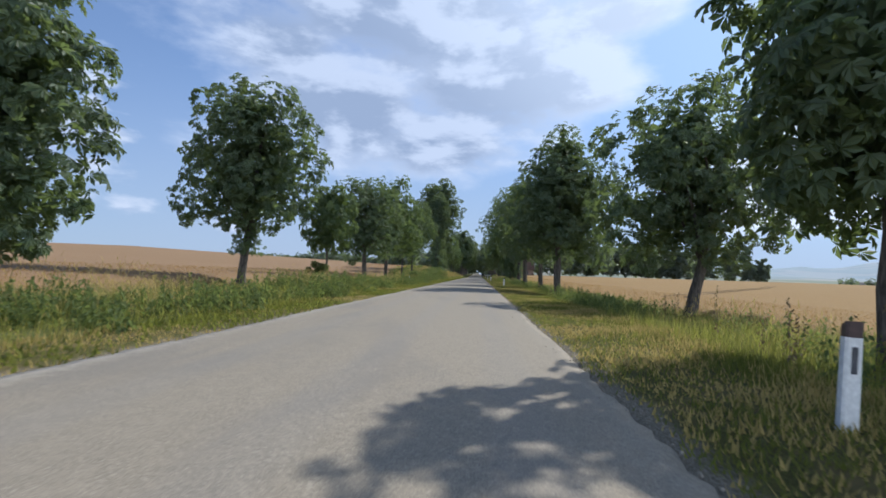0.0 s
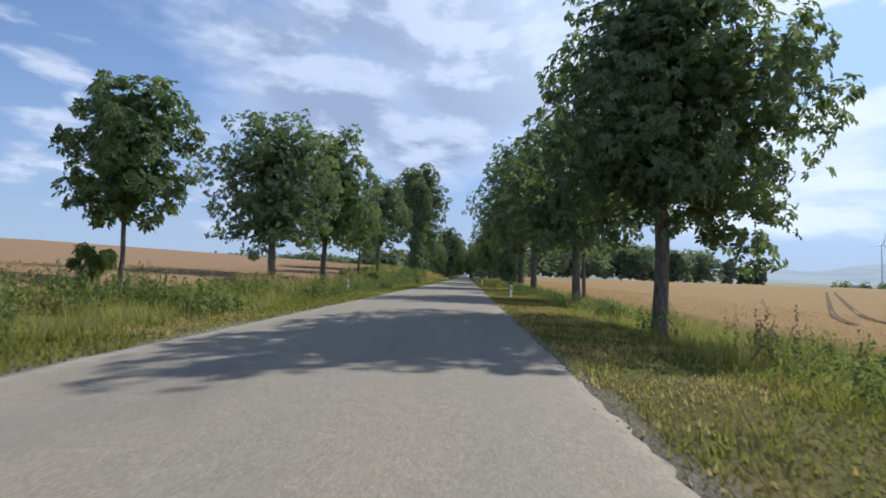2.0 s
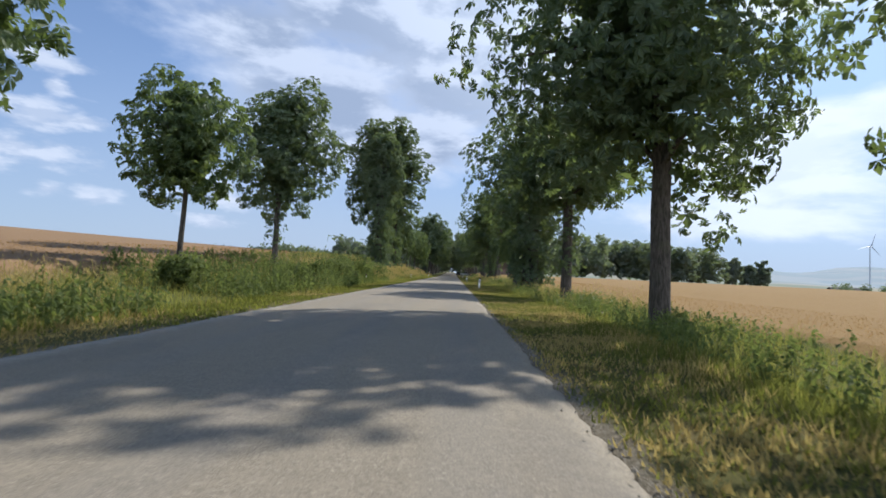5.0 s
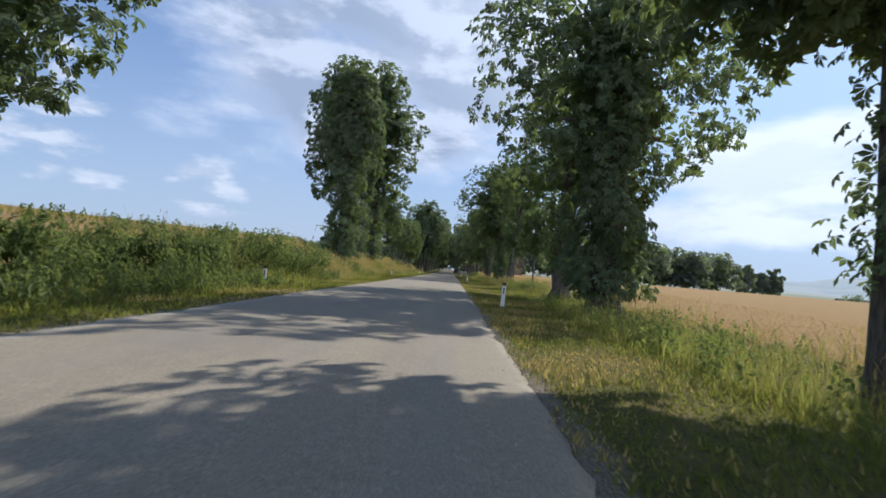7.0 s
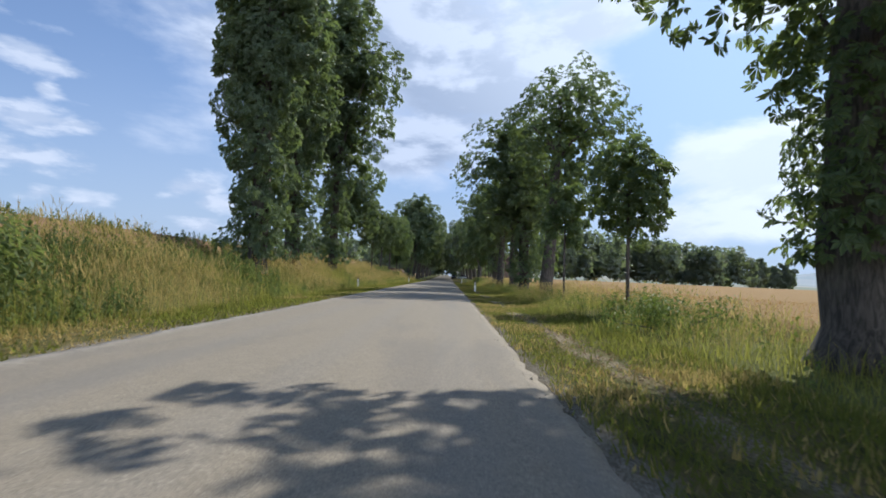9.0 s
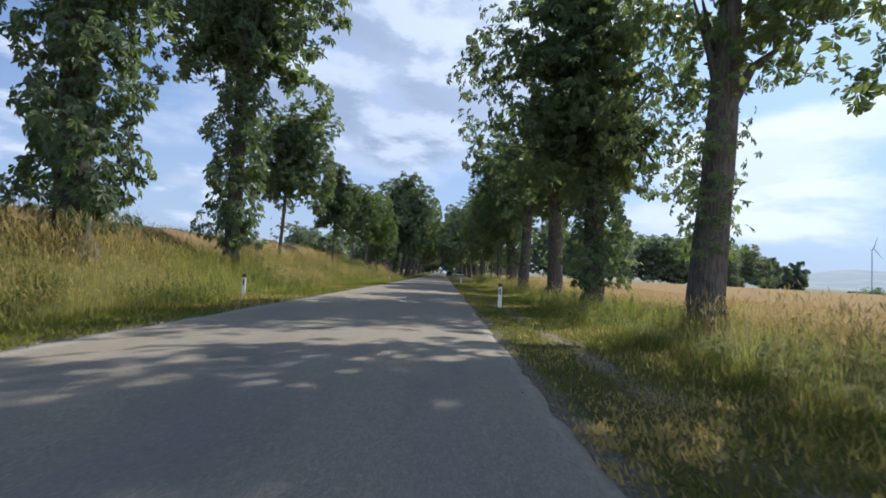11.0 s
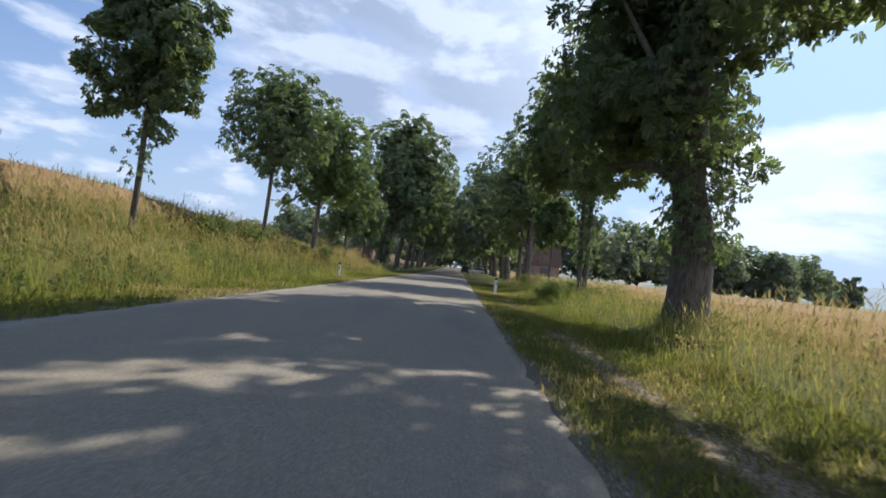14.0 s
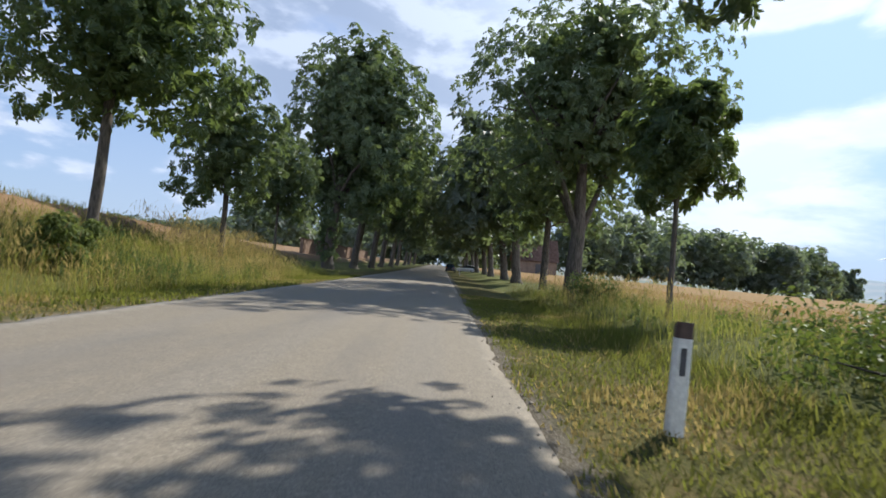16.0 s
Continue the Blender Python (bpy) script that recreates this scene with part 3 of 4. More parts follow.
        part("limb", build_mesh("limb", a, b, BARK, True), bole)
    part("crown", build_mesh("crown", v, f, mat), base)
    # shoots that clothe the trunk
    if ivy:
        m = int(ivy)
        z = rng.uniform(.0, 1, m) ** .9 * (ivy_top - z0 - .9) + .9
        q = rng.uniform(0, 2 * math.pi, m)
        wave = ivy_r * (.72 + .2 * np.sin(q * 3 + z * 1.3) + .16 * np.sin(z * 2.1 + q)) * np.clip(.5 + z * .35, .5, 1) * np.sqrt(rng.uniform(.35, 1, m))
        at = np.stack([np.cos(q) * wave + lean * .6 * z / fork, np.sin(q) * wave, z], 1)
        v, f = leaves(at, np.stack([np.cos(q), np.sin(q), np.zeros(m)], 1), rng.uniform(.75, 1.15, m) * leaf * .85, kind, rng, .7)
        part("trunk_foliage", build_mesh("trunk_foliage", v, f, mat), bole, "dense leafy shoots clothing the trunk")
    if sprout:
        m = int(sprout)
        z = rng.uniform(2.0, max(fork * 1.3, 3.0), m)
        q = rng.uniform(0, 2 * math.pi, m)
        rad = trunk + rng.uniform(.05, .9, m) * (.5 + .5 * np.sin(z * 3 + 2 * q) ** 2)
        at = np.stack([np.cos(q) * rad + lean * .6 * z / fork, np.sin(q) * rad, z], 1)
        v, f = leaves(at, np.stack([np.cos(q), np.sin(q), np.zeros(m)], 1), rng.uniform(.6, 1, m) * leaf * .8, kind, rng, .6)
        part("trunk_foliage", build_mesh("trunk_foliage", v, f, mat), bole, "sparse leafy shoots on the trunk")
    return base


OLD = "old horse chestnut with a dense dark green crown beside the road"
YOUNG = "young staked chestnut with a slender trunk and small crown"
IVY = "tall old chestnut whose trunk is clothed in leafy shoots"

# left row
tree("chestnut_tree", -15.4, 10.2, 12.0, .9, 3.9, "chestnut with foliage hanging almost to the ground", trunk=.3, seed=11, ivy=700, ivy_top=6, ivy_r=2.6)
tree("chestnut_tree", -14.7, 26.0, 13.3, 2.9, 4.6, "broad chestnut with a forked trunk at the field edge", trunk=.25, fork=3.2, seed=12, lean=.5, cx=.2, sprout=260)
tree("chestnut_tree", -14.6, 43.0, 9.6, 2.6, 3.1, YOUNG, trunk=.10, n=1700, seed=13, clumps=26, mat=LEAF_YOUNG, point=.3)
tree("chestnut_tree", -14.9, 60.0, 13.6, 2.6, 5.6, OLD, trunk=.3, seed=14)
tree("chestnut_tree", -14.2, 71.0, 15.4, 3.0, 5.6, OLD, cx=.6, trunk=.27, seed=15, mat=LEAF_YOUNG)
tree("chestnut_tree", -14.3, 87.5, 11.2, 4.2, 3.7, "middle-sized chestnut with a round crown and slim trunk", trunk=.14, n=2200, seed=16, mat=LEAF_YOUNG, lean=.3)
tree("chestnut_tree", -14.3, 101.5, 16.8, 5.0, 4.8, OLD, cx=.5, trunk=.22, seed=17, sprout=240, n=3700)
tree("chestnut_tree", -12.8, 146.0, 25.5, 12.0, 3.8, IVY, cx=.2, trunk=.6, seed=18, n=3200, ivy=3000, ivy_top=18, ivy_r=2.6, leaf=.5)
tree("chestnut_tree", -13.4, 155.8, 30.5, 9.5, 5.8, IVY, cx=-2.2, trunk=.62, seed=19, n=4200, ivy=2600, ivy_top=18, ivy_r=2.6, leaf=.5)
tree("chestnut_tree", -12.8, 168.0, 35.5, 9.5, 6.8, IVY, cx=.3, trunk=.45, seed=20, n=4200, ivy=1900, ivy_top=20, ivy_r=2.3, leaf=.52)
tree("chestnut_tree", -14.0, 180.5, 15.4, 6.2, 4.6, "slender chestnut with a wide round crown", cx=.6, trunk=.15, seed=21, lean=.3, sprout=60)
tree("chestnut_tree", -12.6, 194.8, 13.9, 5.2, 2.7, YOUNG, trunk=.12, seed=22, n=2500, leaf=.36, clumps=34, point=.95, lean=.2, sprout=120)
tree("chestnut_tree", -13.1, 209.0, 13.3, 6.2, 4.1, "slender chestnut with a wide round crown", cx=.6, trunk=.14, seed=23, n=2600, lean=.3)
tree("chestnut_tree", -12.6, 219.5, 14.2, 4.9, 4.6, OLD, trunk=.2, seed=24, cx=.5, mat=LEAF_YOUNG)
tree("chestnut_tree", -12.0, 229.0, 11.2, 3.2, 3.2, YOUNG, trunk=.16, seed=25, n=2000)
tree("chestnut_tree", -12.2, 238.5, 10.5, 3.4, 3.0, YOUNG, trunk=.10, seed=26, n=1800)
tree("chestnut_tree", -10.8, 250.0, 24.0, 4.5, 8.3, "huge old chestnut arching over the road", cx=2.0, trunk=.55, seed=27, n=3800, leaf=.62, clumps=40, stems=1, ivy=400, ivy_top=8, ivy_r=1.4)
# right row
tree("chestnut_tree", 7.6, 6.4, 9.3, 2.3, 4.0, OLD, cx=.5, web=800, ry=2.9, trunk=.22, seed=31)
tree("chestnut_tree", 10.7, 23.6, 11.7, 1.4, 5.7, "low broad chestnut with several stems and a leaning trunk", trunk=.30, fork=1.9, seed=32, lean=.9, clumps=40, n=4000, cx=.2, cy=.4, ry=4.8, point=.5)
tree("chestnut_tree", 6.4, 40.5, 14.2, 2.2, 5.3, OLD, cx=.45, cy=.6, point=.75, ry=5.4, clear=(3.4, 1.4), trunk=.25, seed=33, n=4400, leaf=.35, dense=1.6, web=1800)
tree("chestnut_tree", 6.9, 56.2, 12.6, 2.7, 5.5, OLD, web=1000, cx=-.1, ry=3.6, point=.2, trunk=.27, seed=34, n=4600, leaf=.34, dense=1.6)
tree("ash_tree", 10.6, 70.5, 14.2, 1.8, 3.6, "thin ash tree with sparse foliage at the field edge", trunk=.17, seed=35, n=3200, leaf=.27, sparse=.25, dense=0.0, clumps=46, kind="three", mat=LEAF_YOUNG)
tree("chestnut_tree", 7.2, 79.5, 17.0, 3.5, 6.5, OLD, cx=-.6, web=1200, trunk=.36, seed=36, n=3800)
tree("chestnut_tree", 7.45, 95.7, 12.6, 5.3, 4.3, "old chestnut with shoots on a straight trunk", web=1200, dense=1.5, cy=.5, ry=3.8, point=.2, trunk=.36, seed=37, sprout=420, n=3200)
tree("chestnut_tree", 7.4, 111.6, 18.4, 6.4, 6.7, IVY, ry=4.4, trunk=.80, seed=38, n=4000, ivy=4600, ivy_top=14, ivy_r=2.7, leaf=.43, dense=.15, sparse=.2)
tree("chestnut_tree", 7.45, 121.7, 17.5, 4.8, 4.6, "old chestnut with a thick forked trunk", trunk=.62, fork=4.6, seed=39, n=3300, sprout=900, cx=.9, cy=.2, ry=4.2, clear=(1.5, 3.0), dense=.5, sparse=.08, web=1000, mat=LEAF_YOUNG)
tree("chestnut_tree", 7.6, 134.1, 7.5, 2.8, 1.95, YOUNG, trunk=.08, seed=40, n=1700, leaf=.30, clumps=44, dense=.5, sparse=.05, mat=LEAF_YOUNG)
tree("chestnut_tree", 6.95, 143.2, 7.3, 3.0, 1.7, YOUNG, trunk=.07, seed=41, n=620, clumps=20, sparse=.12, leaf=.36, point=.1, mat=LEAF_YOUNG)
tree("chestnut_tree", 7.6, 152.0, 18.8, 7.0, 5.4, "tall old chestnut with open boughs against the sky", cx=1.8, trunk=.5, fork=6.0, seed=42, n=3500, mat=LEAF_YOUNG, sprout=300, dense=.3, sparse=.08)
tree("chestnut_tree", 7.4, 162.2, 18.0, 4.9, 6.4, IVY, ry=4.4, cx=-1.0, trunk=.5, dense=1.3, seed=43, n=3600, ivy=1500, ivy_top=9, ivy_r=2.0)
tree("chestnut_tree", 7.5, 172.0, 14.0, 6.0, 4.3, "old chestnut with a thick bare trunk and a raised crown", trunk=.52, lean=-.5, fork=5.2, seed=44, n=3400, dense=.9, sprout=110, ry=4.0, cx=1.3, point=.4)
tree("chestnut_tree", 6.95, 181.6, 14.2, 6.0, 4.6, OLD, cx=1.0, cy=2.2, dense=1.5, web=900, ry=6.2, point=.35, trunk=.46, seed=45, n=3500, sprout=200)
tree("chestnut_tree", 7.3, 191.7, 17.6, 3.7, 4.7, "old chestnut with a thick trunk and low forking bough", trunk=.62, fork=4.4, seed=46, n=4000, sprout=520, cy=2.8, ry=7.4, cx=-.6, clear=(3.6, 3.8), dense=1.3, web=2200)
tree("chestnut_tree", 7.6, 206.4, 15.0, 6.0, 5.0, "twin-stemmed chestnut with leafy shoots below the crown", cx=-.5, cy=2.0, ry=3.8, point=.3, dense=2.0, web=1200, trunk=.14, seed=47, n=3300, clumps=46, stems=2, sprout=700)
tree("chestnut_tree", 7.5, 217.0, 8.2, 3.2, 2.0, YOUNG, trunk=.09, seed=48, n=1200, clumps=18, mat=LEAF_YOUNG)
tree("chestnut_tree", 7.0, 227.0, 16.6, 4.0, 6.7, "broad old chestnut with a forked trunk", cx=.1, trunk=.42, fork=3.2, seed=49, n=3600)
tree("chestnut_tree", 7.2, 235.5, 14.5, 3.0, 5.0, OLD, trunk=.24, seed=50, n=2600)
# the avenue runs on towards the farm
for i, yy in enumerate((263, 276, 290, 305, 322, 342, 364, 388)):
    tree("chestnut_tree", -10.5 + .3 * (i % 2), yy, 19 + 1.5 * (i % 3), 4.2, 7.4, OLD, cx=3.0, trunk=.45, seed=60 + i, n=1700, leaf=.8, clumps=30, kind="three", mat=LEAF_HAZED)
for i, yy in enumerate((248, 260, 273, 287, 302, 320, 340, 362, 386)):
    tree("chestnut_tree", 7.2 + .3 * (i % 2), yy, 16.5 + 1.5 * (i % 3), 3.2, 7.2, OLD, cx=-2.4, trunk=.42, seed=80 + i, n=1700, leaf=.8, clumps=30, kind="three", mat=LEAF_HAZED)


# ---------------------------------------------------------------- woods and far country
def wood(name, places, label, leaf, per, seed, mat, category="wood"):
    """A belt of trees too far off to count: crowns of leaf clumps on stems, one object."""
    rng = np.random.default_rng(seed)
    av, af, count = [], [], 0
    for (x, y, h, r) in places:
        z = float(ground_z(x, y))
        cs = [(np.array([x + rng.normal(0, r * .4), y + rng.normal(0, r * .4), z + h * rng.uniform(.15, .85)]), r * rng.uniform(.4, .7)) for _ in range(9)]
        cs.append((np.array([x, y, z + h - r * .5]), r * .5))
        pick = rng.integers(0, len(cs), per)
        d = ball(per, rng)
        at = np.array([c for c, q in cs])[pick] + d * (np.array([q for c, q in cs])[pick] * rng.uniform(.7, 1.1, per))[:, None]
        v, f = leaves(at, d, rng.uniform(.7, 1.2, per) * leaf, "three", rng)
        av.append(v), af.append(f + count)
        count += len(v)
    ob = new(name, build_mesh(name, np.concatenate(av), np.concatenate(af), mat))
    return tagged(ob, label, category, kind="stuff")


rng = np.random.default_rng(3)
places = []
for i in range(100):
    k = i / 99
    places.append((56 + 166 * k + rng.normal(0, 5), 455 + 48 * k + rng.normal(0, 12), (33 - 4 * k) * rng.uniform(.80, 1.08), rng.uniform(6, 9)))
wood("roadside_wood", places, "belt of tall broadleaved trees beyond the grain field", 2.7, 160, 4, LEAF_HAZED)
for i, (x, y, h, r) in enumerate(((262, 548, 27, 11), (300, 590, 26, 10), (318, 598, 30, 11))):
    tree("field_tree", x, y, float(ground_z(x, y)) + h, float(ground_z(x, y)) + 1.5, r, "round broadleaved tree standing alone beyond the field", trunk=.6, seed=110 + i, n=900, leaf=2.4, clumps=18, mat=LEAF_HAZED, group="far field trees")
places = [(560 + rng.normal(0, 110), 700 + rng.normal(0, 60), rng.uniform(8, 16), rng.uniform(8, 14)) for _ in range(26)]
wood("valley_hedge", places, "hazy line of bushes in the valley", 3.5, 90, 6, LEAF_HAZED, "hedge")
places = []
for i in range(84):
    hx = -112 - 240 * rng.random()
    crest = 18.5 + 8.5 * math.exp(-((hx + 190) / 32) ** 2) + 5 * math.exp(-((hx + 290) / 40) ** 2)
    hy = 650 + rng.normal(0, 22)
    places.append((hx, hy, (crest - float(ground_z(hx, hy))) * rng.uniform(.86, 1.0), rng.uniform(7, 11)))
wood("hill_wood", places, "dark wooded hill behind the left-hand fields", 3.4, 110, 7, LEAF_HAZED)
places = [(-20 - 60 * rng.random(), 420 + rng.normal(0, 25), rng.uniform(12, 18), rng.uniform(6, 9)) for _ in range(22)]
wood("farm_wood", places, "trees round the farm behind the avenue", 2.6, 160, 8, LEAF_HAZED)
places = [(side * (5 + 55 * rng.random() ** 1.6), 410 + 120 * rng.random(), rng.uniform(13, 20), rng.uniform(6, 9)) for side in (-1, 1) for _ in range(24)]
wood("end_wood", places, "trees closing the far end of the avenue", 2.6, 150, 9, LEAF_HAZED)


def wind_turbine(x, y, hub, turn):
    z = float(ground_z(x, y))
    base = empty_thing("wind_turbine", x, y, z, "pale grey three-bladed wind turbine on the far hills", "wind turbine", "far wind turbines")
    a, b = tube([(0, 0, -4), (0, 0, hub * .5), (0, 0, hub)], [2.6, 2.0, 1.4], 12)
    part("tower", build_mesh("tower", a, b, TURBINE, True), base)
    nacelle = part("nacelle", bm_mesh("nacelle", box(4, 11, 4, (0, 0, hub + 1.5), .8), TURBINE), base)
    for k in range(3):
        q = turn + k * 2.0944
        d = Vector((math.sin(q), 0, math.cos(q)))
        o = Vector((0, -6.5, hub + 1.5))
        a, b = tube([o, o + d * 6, o + d * 20, o + d * 44], [1.2, 1.9, 1.2, .25], 6)
        part("rotor_blade", build_mesh("rotor_blade", a, b, TURBINE, True), nacelle)


wind_turbine(1335, 1730, 134, .3)
wind_turbine(925, 1050, 112, .9)


# ---------------------------------------------------------------- roadside things
def delineator(x, y, turn=0.0, capped=True):
    z = float(ground_z(x, y))
    base = empty_thing("delineator_post", x, y, z, "white road delineator post with dark cap in the verge" if capped else "bare white road delineator post leaning in the weeds", "delineator", "delineator posts")
    bm = bmesh.new()
    # rounded, slightly tapering body
    ring = [(-.078, -.045), (-.054, -.063), (.054, -.063), (.078, -.045), (.055, .05), (0, .066), (-.055, .05)]
    rows = []
    for h, k in ((-.3, 1.06), (.4, 1.02), (.84, .98)):
        rows.append([bm.verts.new((px * k, py * k, h)) for px, py in ring])
    for a, b in zip(rows, rows[1:]):
        for i in range(len(ring)):
            bm.faces.new((a[i], a[(i + 1) % 7], b[(i + 1) % 7], b[i]))
    bm.faces.new(rows[-1])
    body = part("post_body", bm_mesh("post_body", bm, POST_WHITE), base)
    bm = bmesh.new()
    rows = [[bm.verts.new((px * .985, py * .985, h)) for px, py in ring] for h in (.842,)]
    rows.append([bm.verts.new((px * .985, py * .985, .985 - (.045 if py > 0 else 0))) for px, py in ring])
    for i in range(7):
        bm.faces.new((rows[0][i], rows[0][(i + 1) % 7], rows[1][(i + 1) % 7], rows[1][i]))
    bm.faces.new(rows[1])
    part("post_cap", bm_mesh("post_cap", bm, POST_CAP if capped else POST_WHITE), base, "dark brown sloped cap" if capped else "white sloped top")
    part("reflector", bm_mesh("reflector", box(.05, .012, .24, (0, -.067, .64), .004), REFLECTOR), body, "narrow dark reflector strip")
    base.rotation_euler = (0.0, radians(turn), 0.0)


for px, py, lean_deg in ((3.0, 0.85, 4), (2.62, 56.0, 1), (2.25, 107.6, 2), (2.4, 158.4, -1), (2.38, 205.4, 2), (-9.0, 60.0, -2), (-8.6, 111.2, -1), (-8.2, 158.5, 0), (-7.4, 207.9, -1)):
    delineator(px, py, lean_deg, (px, py) != (-9.0, 60.0))


def road_sign(x, y):
    z = float(ground_z(x, y))
    base = empty_thing("road_sign", x, y, z, "triangular road sign on a steel pole at the junction", "road sign")
    a, b = tube([(0, 0, -.3), (0, 0, 1.2), (0, 0, 2.75)], [.035, .035, .035], 10)
    part("pole", build_mesh("pole", a, b, METAL, True), base)
    bm = bmesh.new()
    f = bm.faces.new([bm.verts.new(v) for v in ((-.45, -.05, 2.7), (0, -.05, 1.92), (.45, -.05, 2.7))])
    ext = bmesh.ops.extrude_face_region(bm, geom=[f])
    bmesh.ops.translate(bm, vec=(0, .012, 0), verts=[v for v in ext["geom"] if isinstance(v, bmesh.types.BMVert)])
    part("sign_plate", bm_mesh("sign_plate", bm, POST_WHITE), base, "pale triangular plate, point down")
    part("small_plate", bm_mesh("small_plate", box(.5, .012, .3, (0, -.05, 1.55), .004), METAL), base, "small grey plate below")


road_sign(2.9, 276.0)


CAR_DARK = plain("dark_car_paint", (0.03, 0.033, 0.04), 0.3, 0.2, 0.1, 3)
CAR_PALE = plain("silver_car_paint", (0.55, 0.56, 0.57), 0.3, 0.3, 0.08, 3)
GLASS = plain("car_window", (0.02, 0.025, 0.03), 0.08, 0, 0.1, 2)
RUBBER = plain("tyre_rubber", (0.02, 0.02, 0.02), 0.85, 0, 0.2, 10)
LAMP_RED = plain("tail_lamp_red", (0.25, 0.02, 0.015), 0.25, 0, 0.1, 10)


def loft(sections, mat, name):
    """A shell through cross-sections of equally many corners, closed at both ends."""
    bm = bmesh.new()
    rows = [[bm.verts.new(c) for c in sec] for sec in sections]
    k = len(rows[0])
    for a, b in zip(rows, rows[1:]):
        for i in range(k):
            bm.faces.new((a[i], a[(i + 1) % k], b[(i + 1) % k], b[i]))
    bm.faces.new(rows[0][::-1]), bm.faces.new(rows[-1])
    bmesh.ops.recalc_face_normals(bm, faces=bm.faces[:])
    bmesh.ops.bevel(bm, geom=bm.edges[:], offset=.03, segments=2, affect="EDGES")
    return bm_mesh(name, bm, mat, True)


def parked_car(x, y, turn, paint, label):
    """A small hatchback that stands along its own y axis, its tail towards -y."""
    z = float(max(ground_z(x, y), road_z(y) + .02 if x < 1.2 else -9))
    base = empty_thing("car", x, y, z, label, "car", "parked cars")

    def ring(py, w, lo, hi):
        return [(-w, py, lo), (w, py, lo), (w * 1.02, py, (lo + hi) / 2), (w * .93, py, hi), (-w * .93, py, hi), (-w * 1.02, py, (lo + hi) / 2)]
    body = part("body", loft([ring(-2.0, .78, .32, .82), ring(-1.85, .86, .22, .95), ring(.7, .88, .2, .95), ring(1.75, .84, .22, .82), ring(2.02, .74, .32, .66)], paint, "body"), base)
    part("cabin", loft([ring(-1.92, .74, .90, .98), ring(-1.45, .72, .9, 1.42), ring(.0, .72, .9, 1.47), ring(.95, .74, .9, .97)], GLASS, "cabin"), base, "dark car windows")
    part("roof_panel", loft([ring(-1.42, .64, 1.40, 1.45), ring(-.7, .66, 1.44, 1.50), ring(.02, .62, 1.44, 1.49)], paint, "roof_panel"), base)
    for sx in (-1, 1):
        part("tail_lamp", bm_mesh("tail_lamp", box(.16, .05, .22, (sx * .66, -1.98, .78), .015), LAMP_RED), body, "red tail lamp")
        for py in (-1.25, 1.3):
            tv, tf = tube([(sx * .70, py, .30), (sx * .72, py, .30), (sx * .88, py, .30), (sx * .90, py, .30)], [.24, .30, .30, .24], 14)
            wheel = part("wheel", build_mesh("wheel", tv, tf, RUBBER, True), base, "black tyre")
            tv, tf = tube([(sx * .80, py, .30), (sx * .885, py, .30), (sx * .895, py, .30)], [.2, .19, .02], 12)
            part("rim", build_mesh("rim", tv, tf, METAL, True), wheel, "steel rim")
    base.rotation_euler = (0, 0, radians(turn))


parked_car(1.9, 297.0, -4, CAR_DARK, "dark parked car at the road's edge by the junction")
parked_car(5.2, 303.0, 78, CAR_PALE, "silver parked car standing across the farm entrance")


def barn(x, y):
    z = float(ground_z(x, y))
    base = empty_thing("barn", x, y, z, "old barn with a large reddish tiled roof behind the avenue", "barn")
    part("wall", bm_mesh("wall", box(14.5, 9, 4.6, (0, 0, 2.0)), RENDERWORK), base)
    bm = bmesh.new()
    cs = [(-7.9, -5.4, 4.2), (7.9, -5.4, 4.2), (7.9, 0, 12.2), (-7.9, 0, 12.2), (7.9, 5.4, 4.2), (-7.9, 5.4, 4.2)]
    v = [bm.verts.new(c) for c in cs]
    bm.faces.new((v[0], v[1], v[2], v[3])), bm.faces.new((v[3], v[2], v[4], v[5]))
    geom = bmesh.ops.solidify(bm, geom=bm.faces[:], thickness=.3)
    part("roof", bm_mesh("roof", bm, ROOF), base, "weathered red-brown tile roof")
    bm = bmesh.new()
    for sx in (-7.2, 7.2):
        fv = [bm.verts.new(c) for c in ((sx, -4.5, 4.25), (sx, 4.5, 4.25), (sx, 0, 11.6))]
        bm.faces.new(fv)
    part("gable", bm_mesh("gable", bm, RENDERWORK), base)
    part("barn_door", bm_mesh("barn_door", box(3.2, .12, 3.4, (1.5, -4.57, 1.6), .03), BLACK), base, "dark wooden double door")


barn(32.6, 382.0)


def farm_building(x, y, long, deep, high):
    z = float(ground_z(x, y))
    base = empty_thing("farm_building", x, y, z, "long low farm building with a dark roof in the valley", "farm building", "valley farm")
    part("wall", bm_mesh("wall", box(long, deep, high, (0, 0, high / 2 - .5)), RENDERWORK), base, "pale rendered wall")
    bm = bmesh.new()
    w, d, e, r = long / 2 + 1, deep / 2 + 1, high - .6, high + deep * .32
    v = [bm.verts.new(c) for c in ((-w, -d, e), (w, -d, e), (w, 0, r), (-w, 0, r), (w, d, e), (-w, d, e))]
    bm.faces.new((v[0], v[1], v[2], v[3])), bm.faces.new((v[3], v[2], v[4], v[5]))
    bmesh.ops.solidify(bm, geom=bm.faces[:], thickness=.4)
    part("roof", bm_mesh("roof", bm, FARM_ROOF), base, "dark grey roof")


farm_building(640.0, 905.0, 60, 14, 5.0)
farm_building(735.0, 930.0, 26, 14, 5.0)


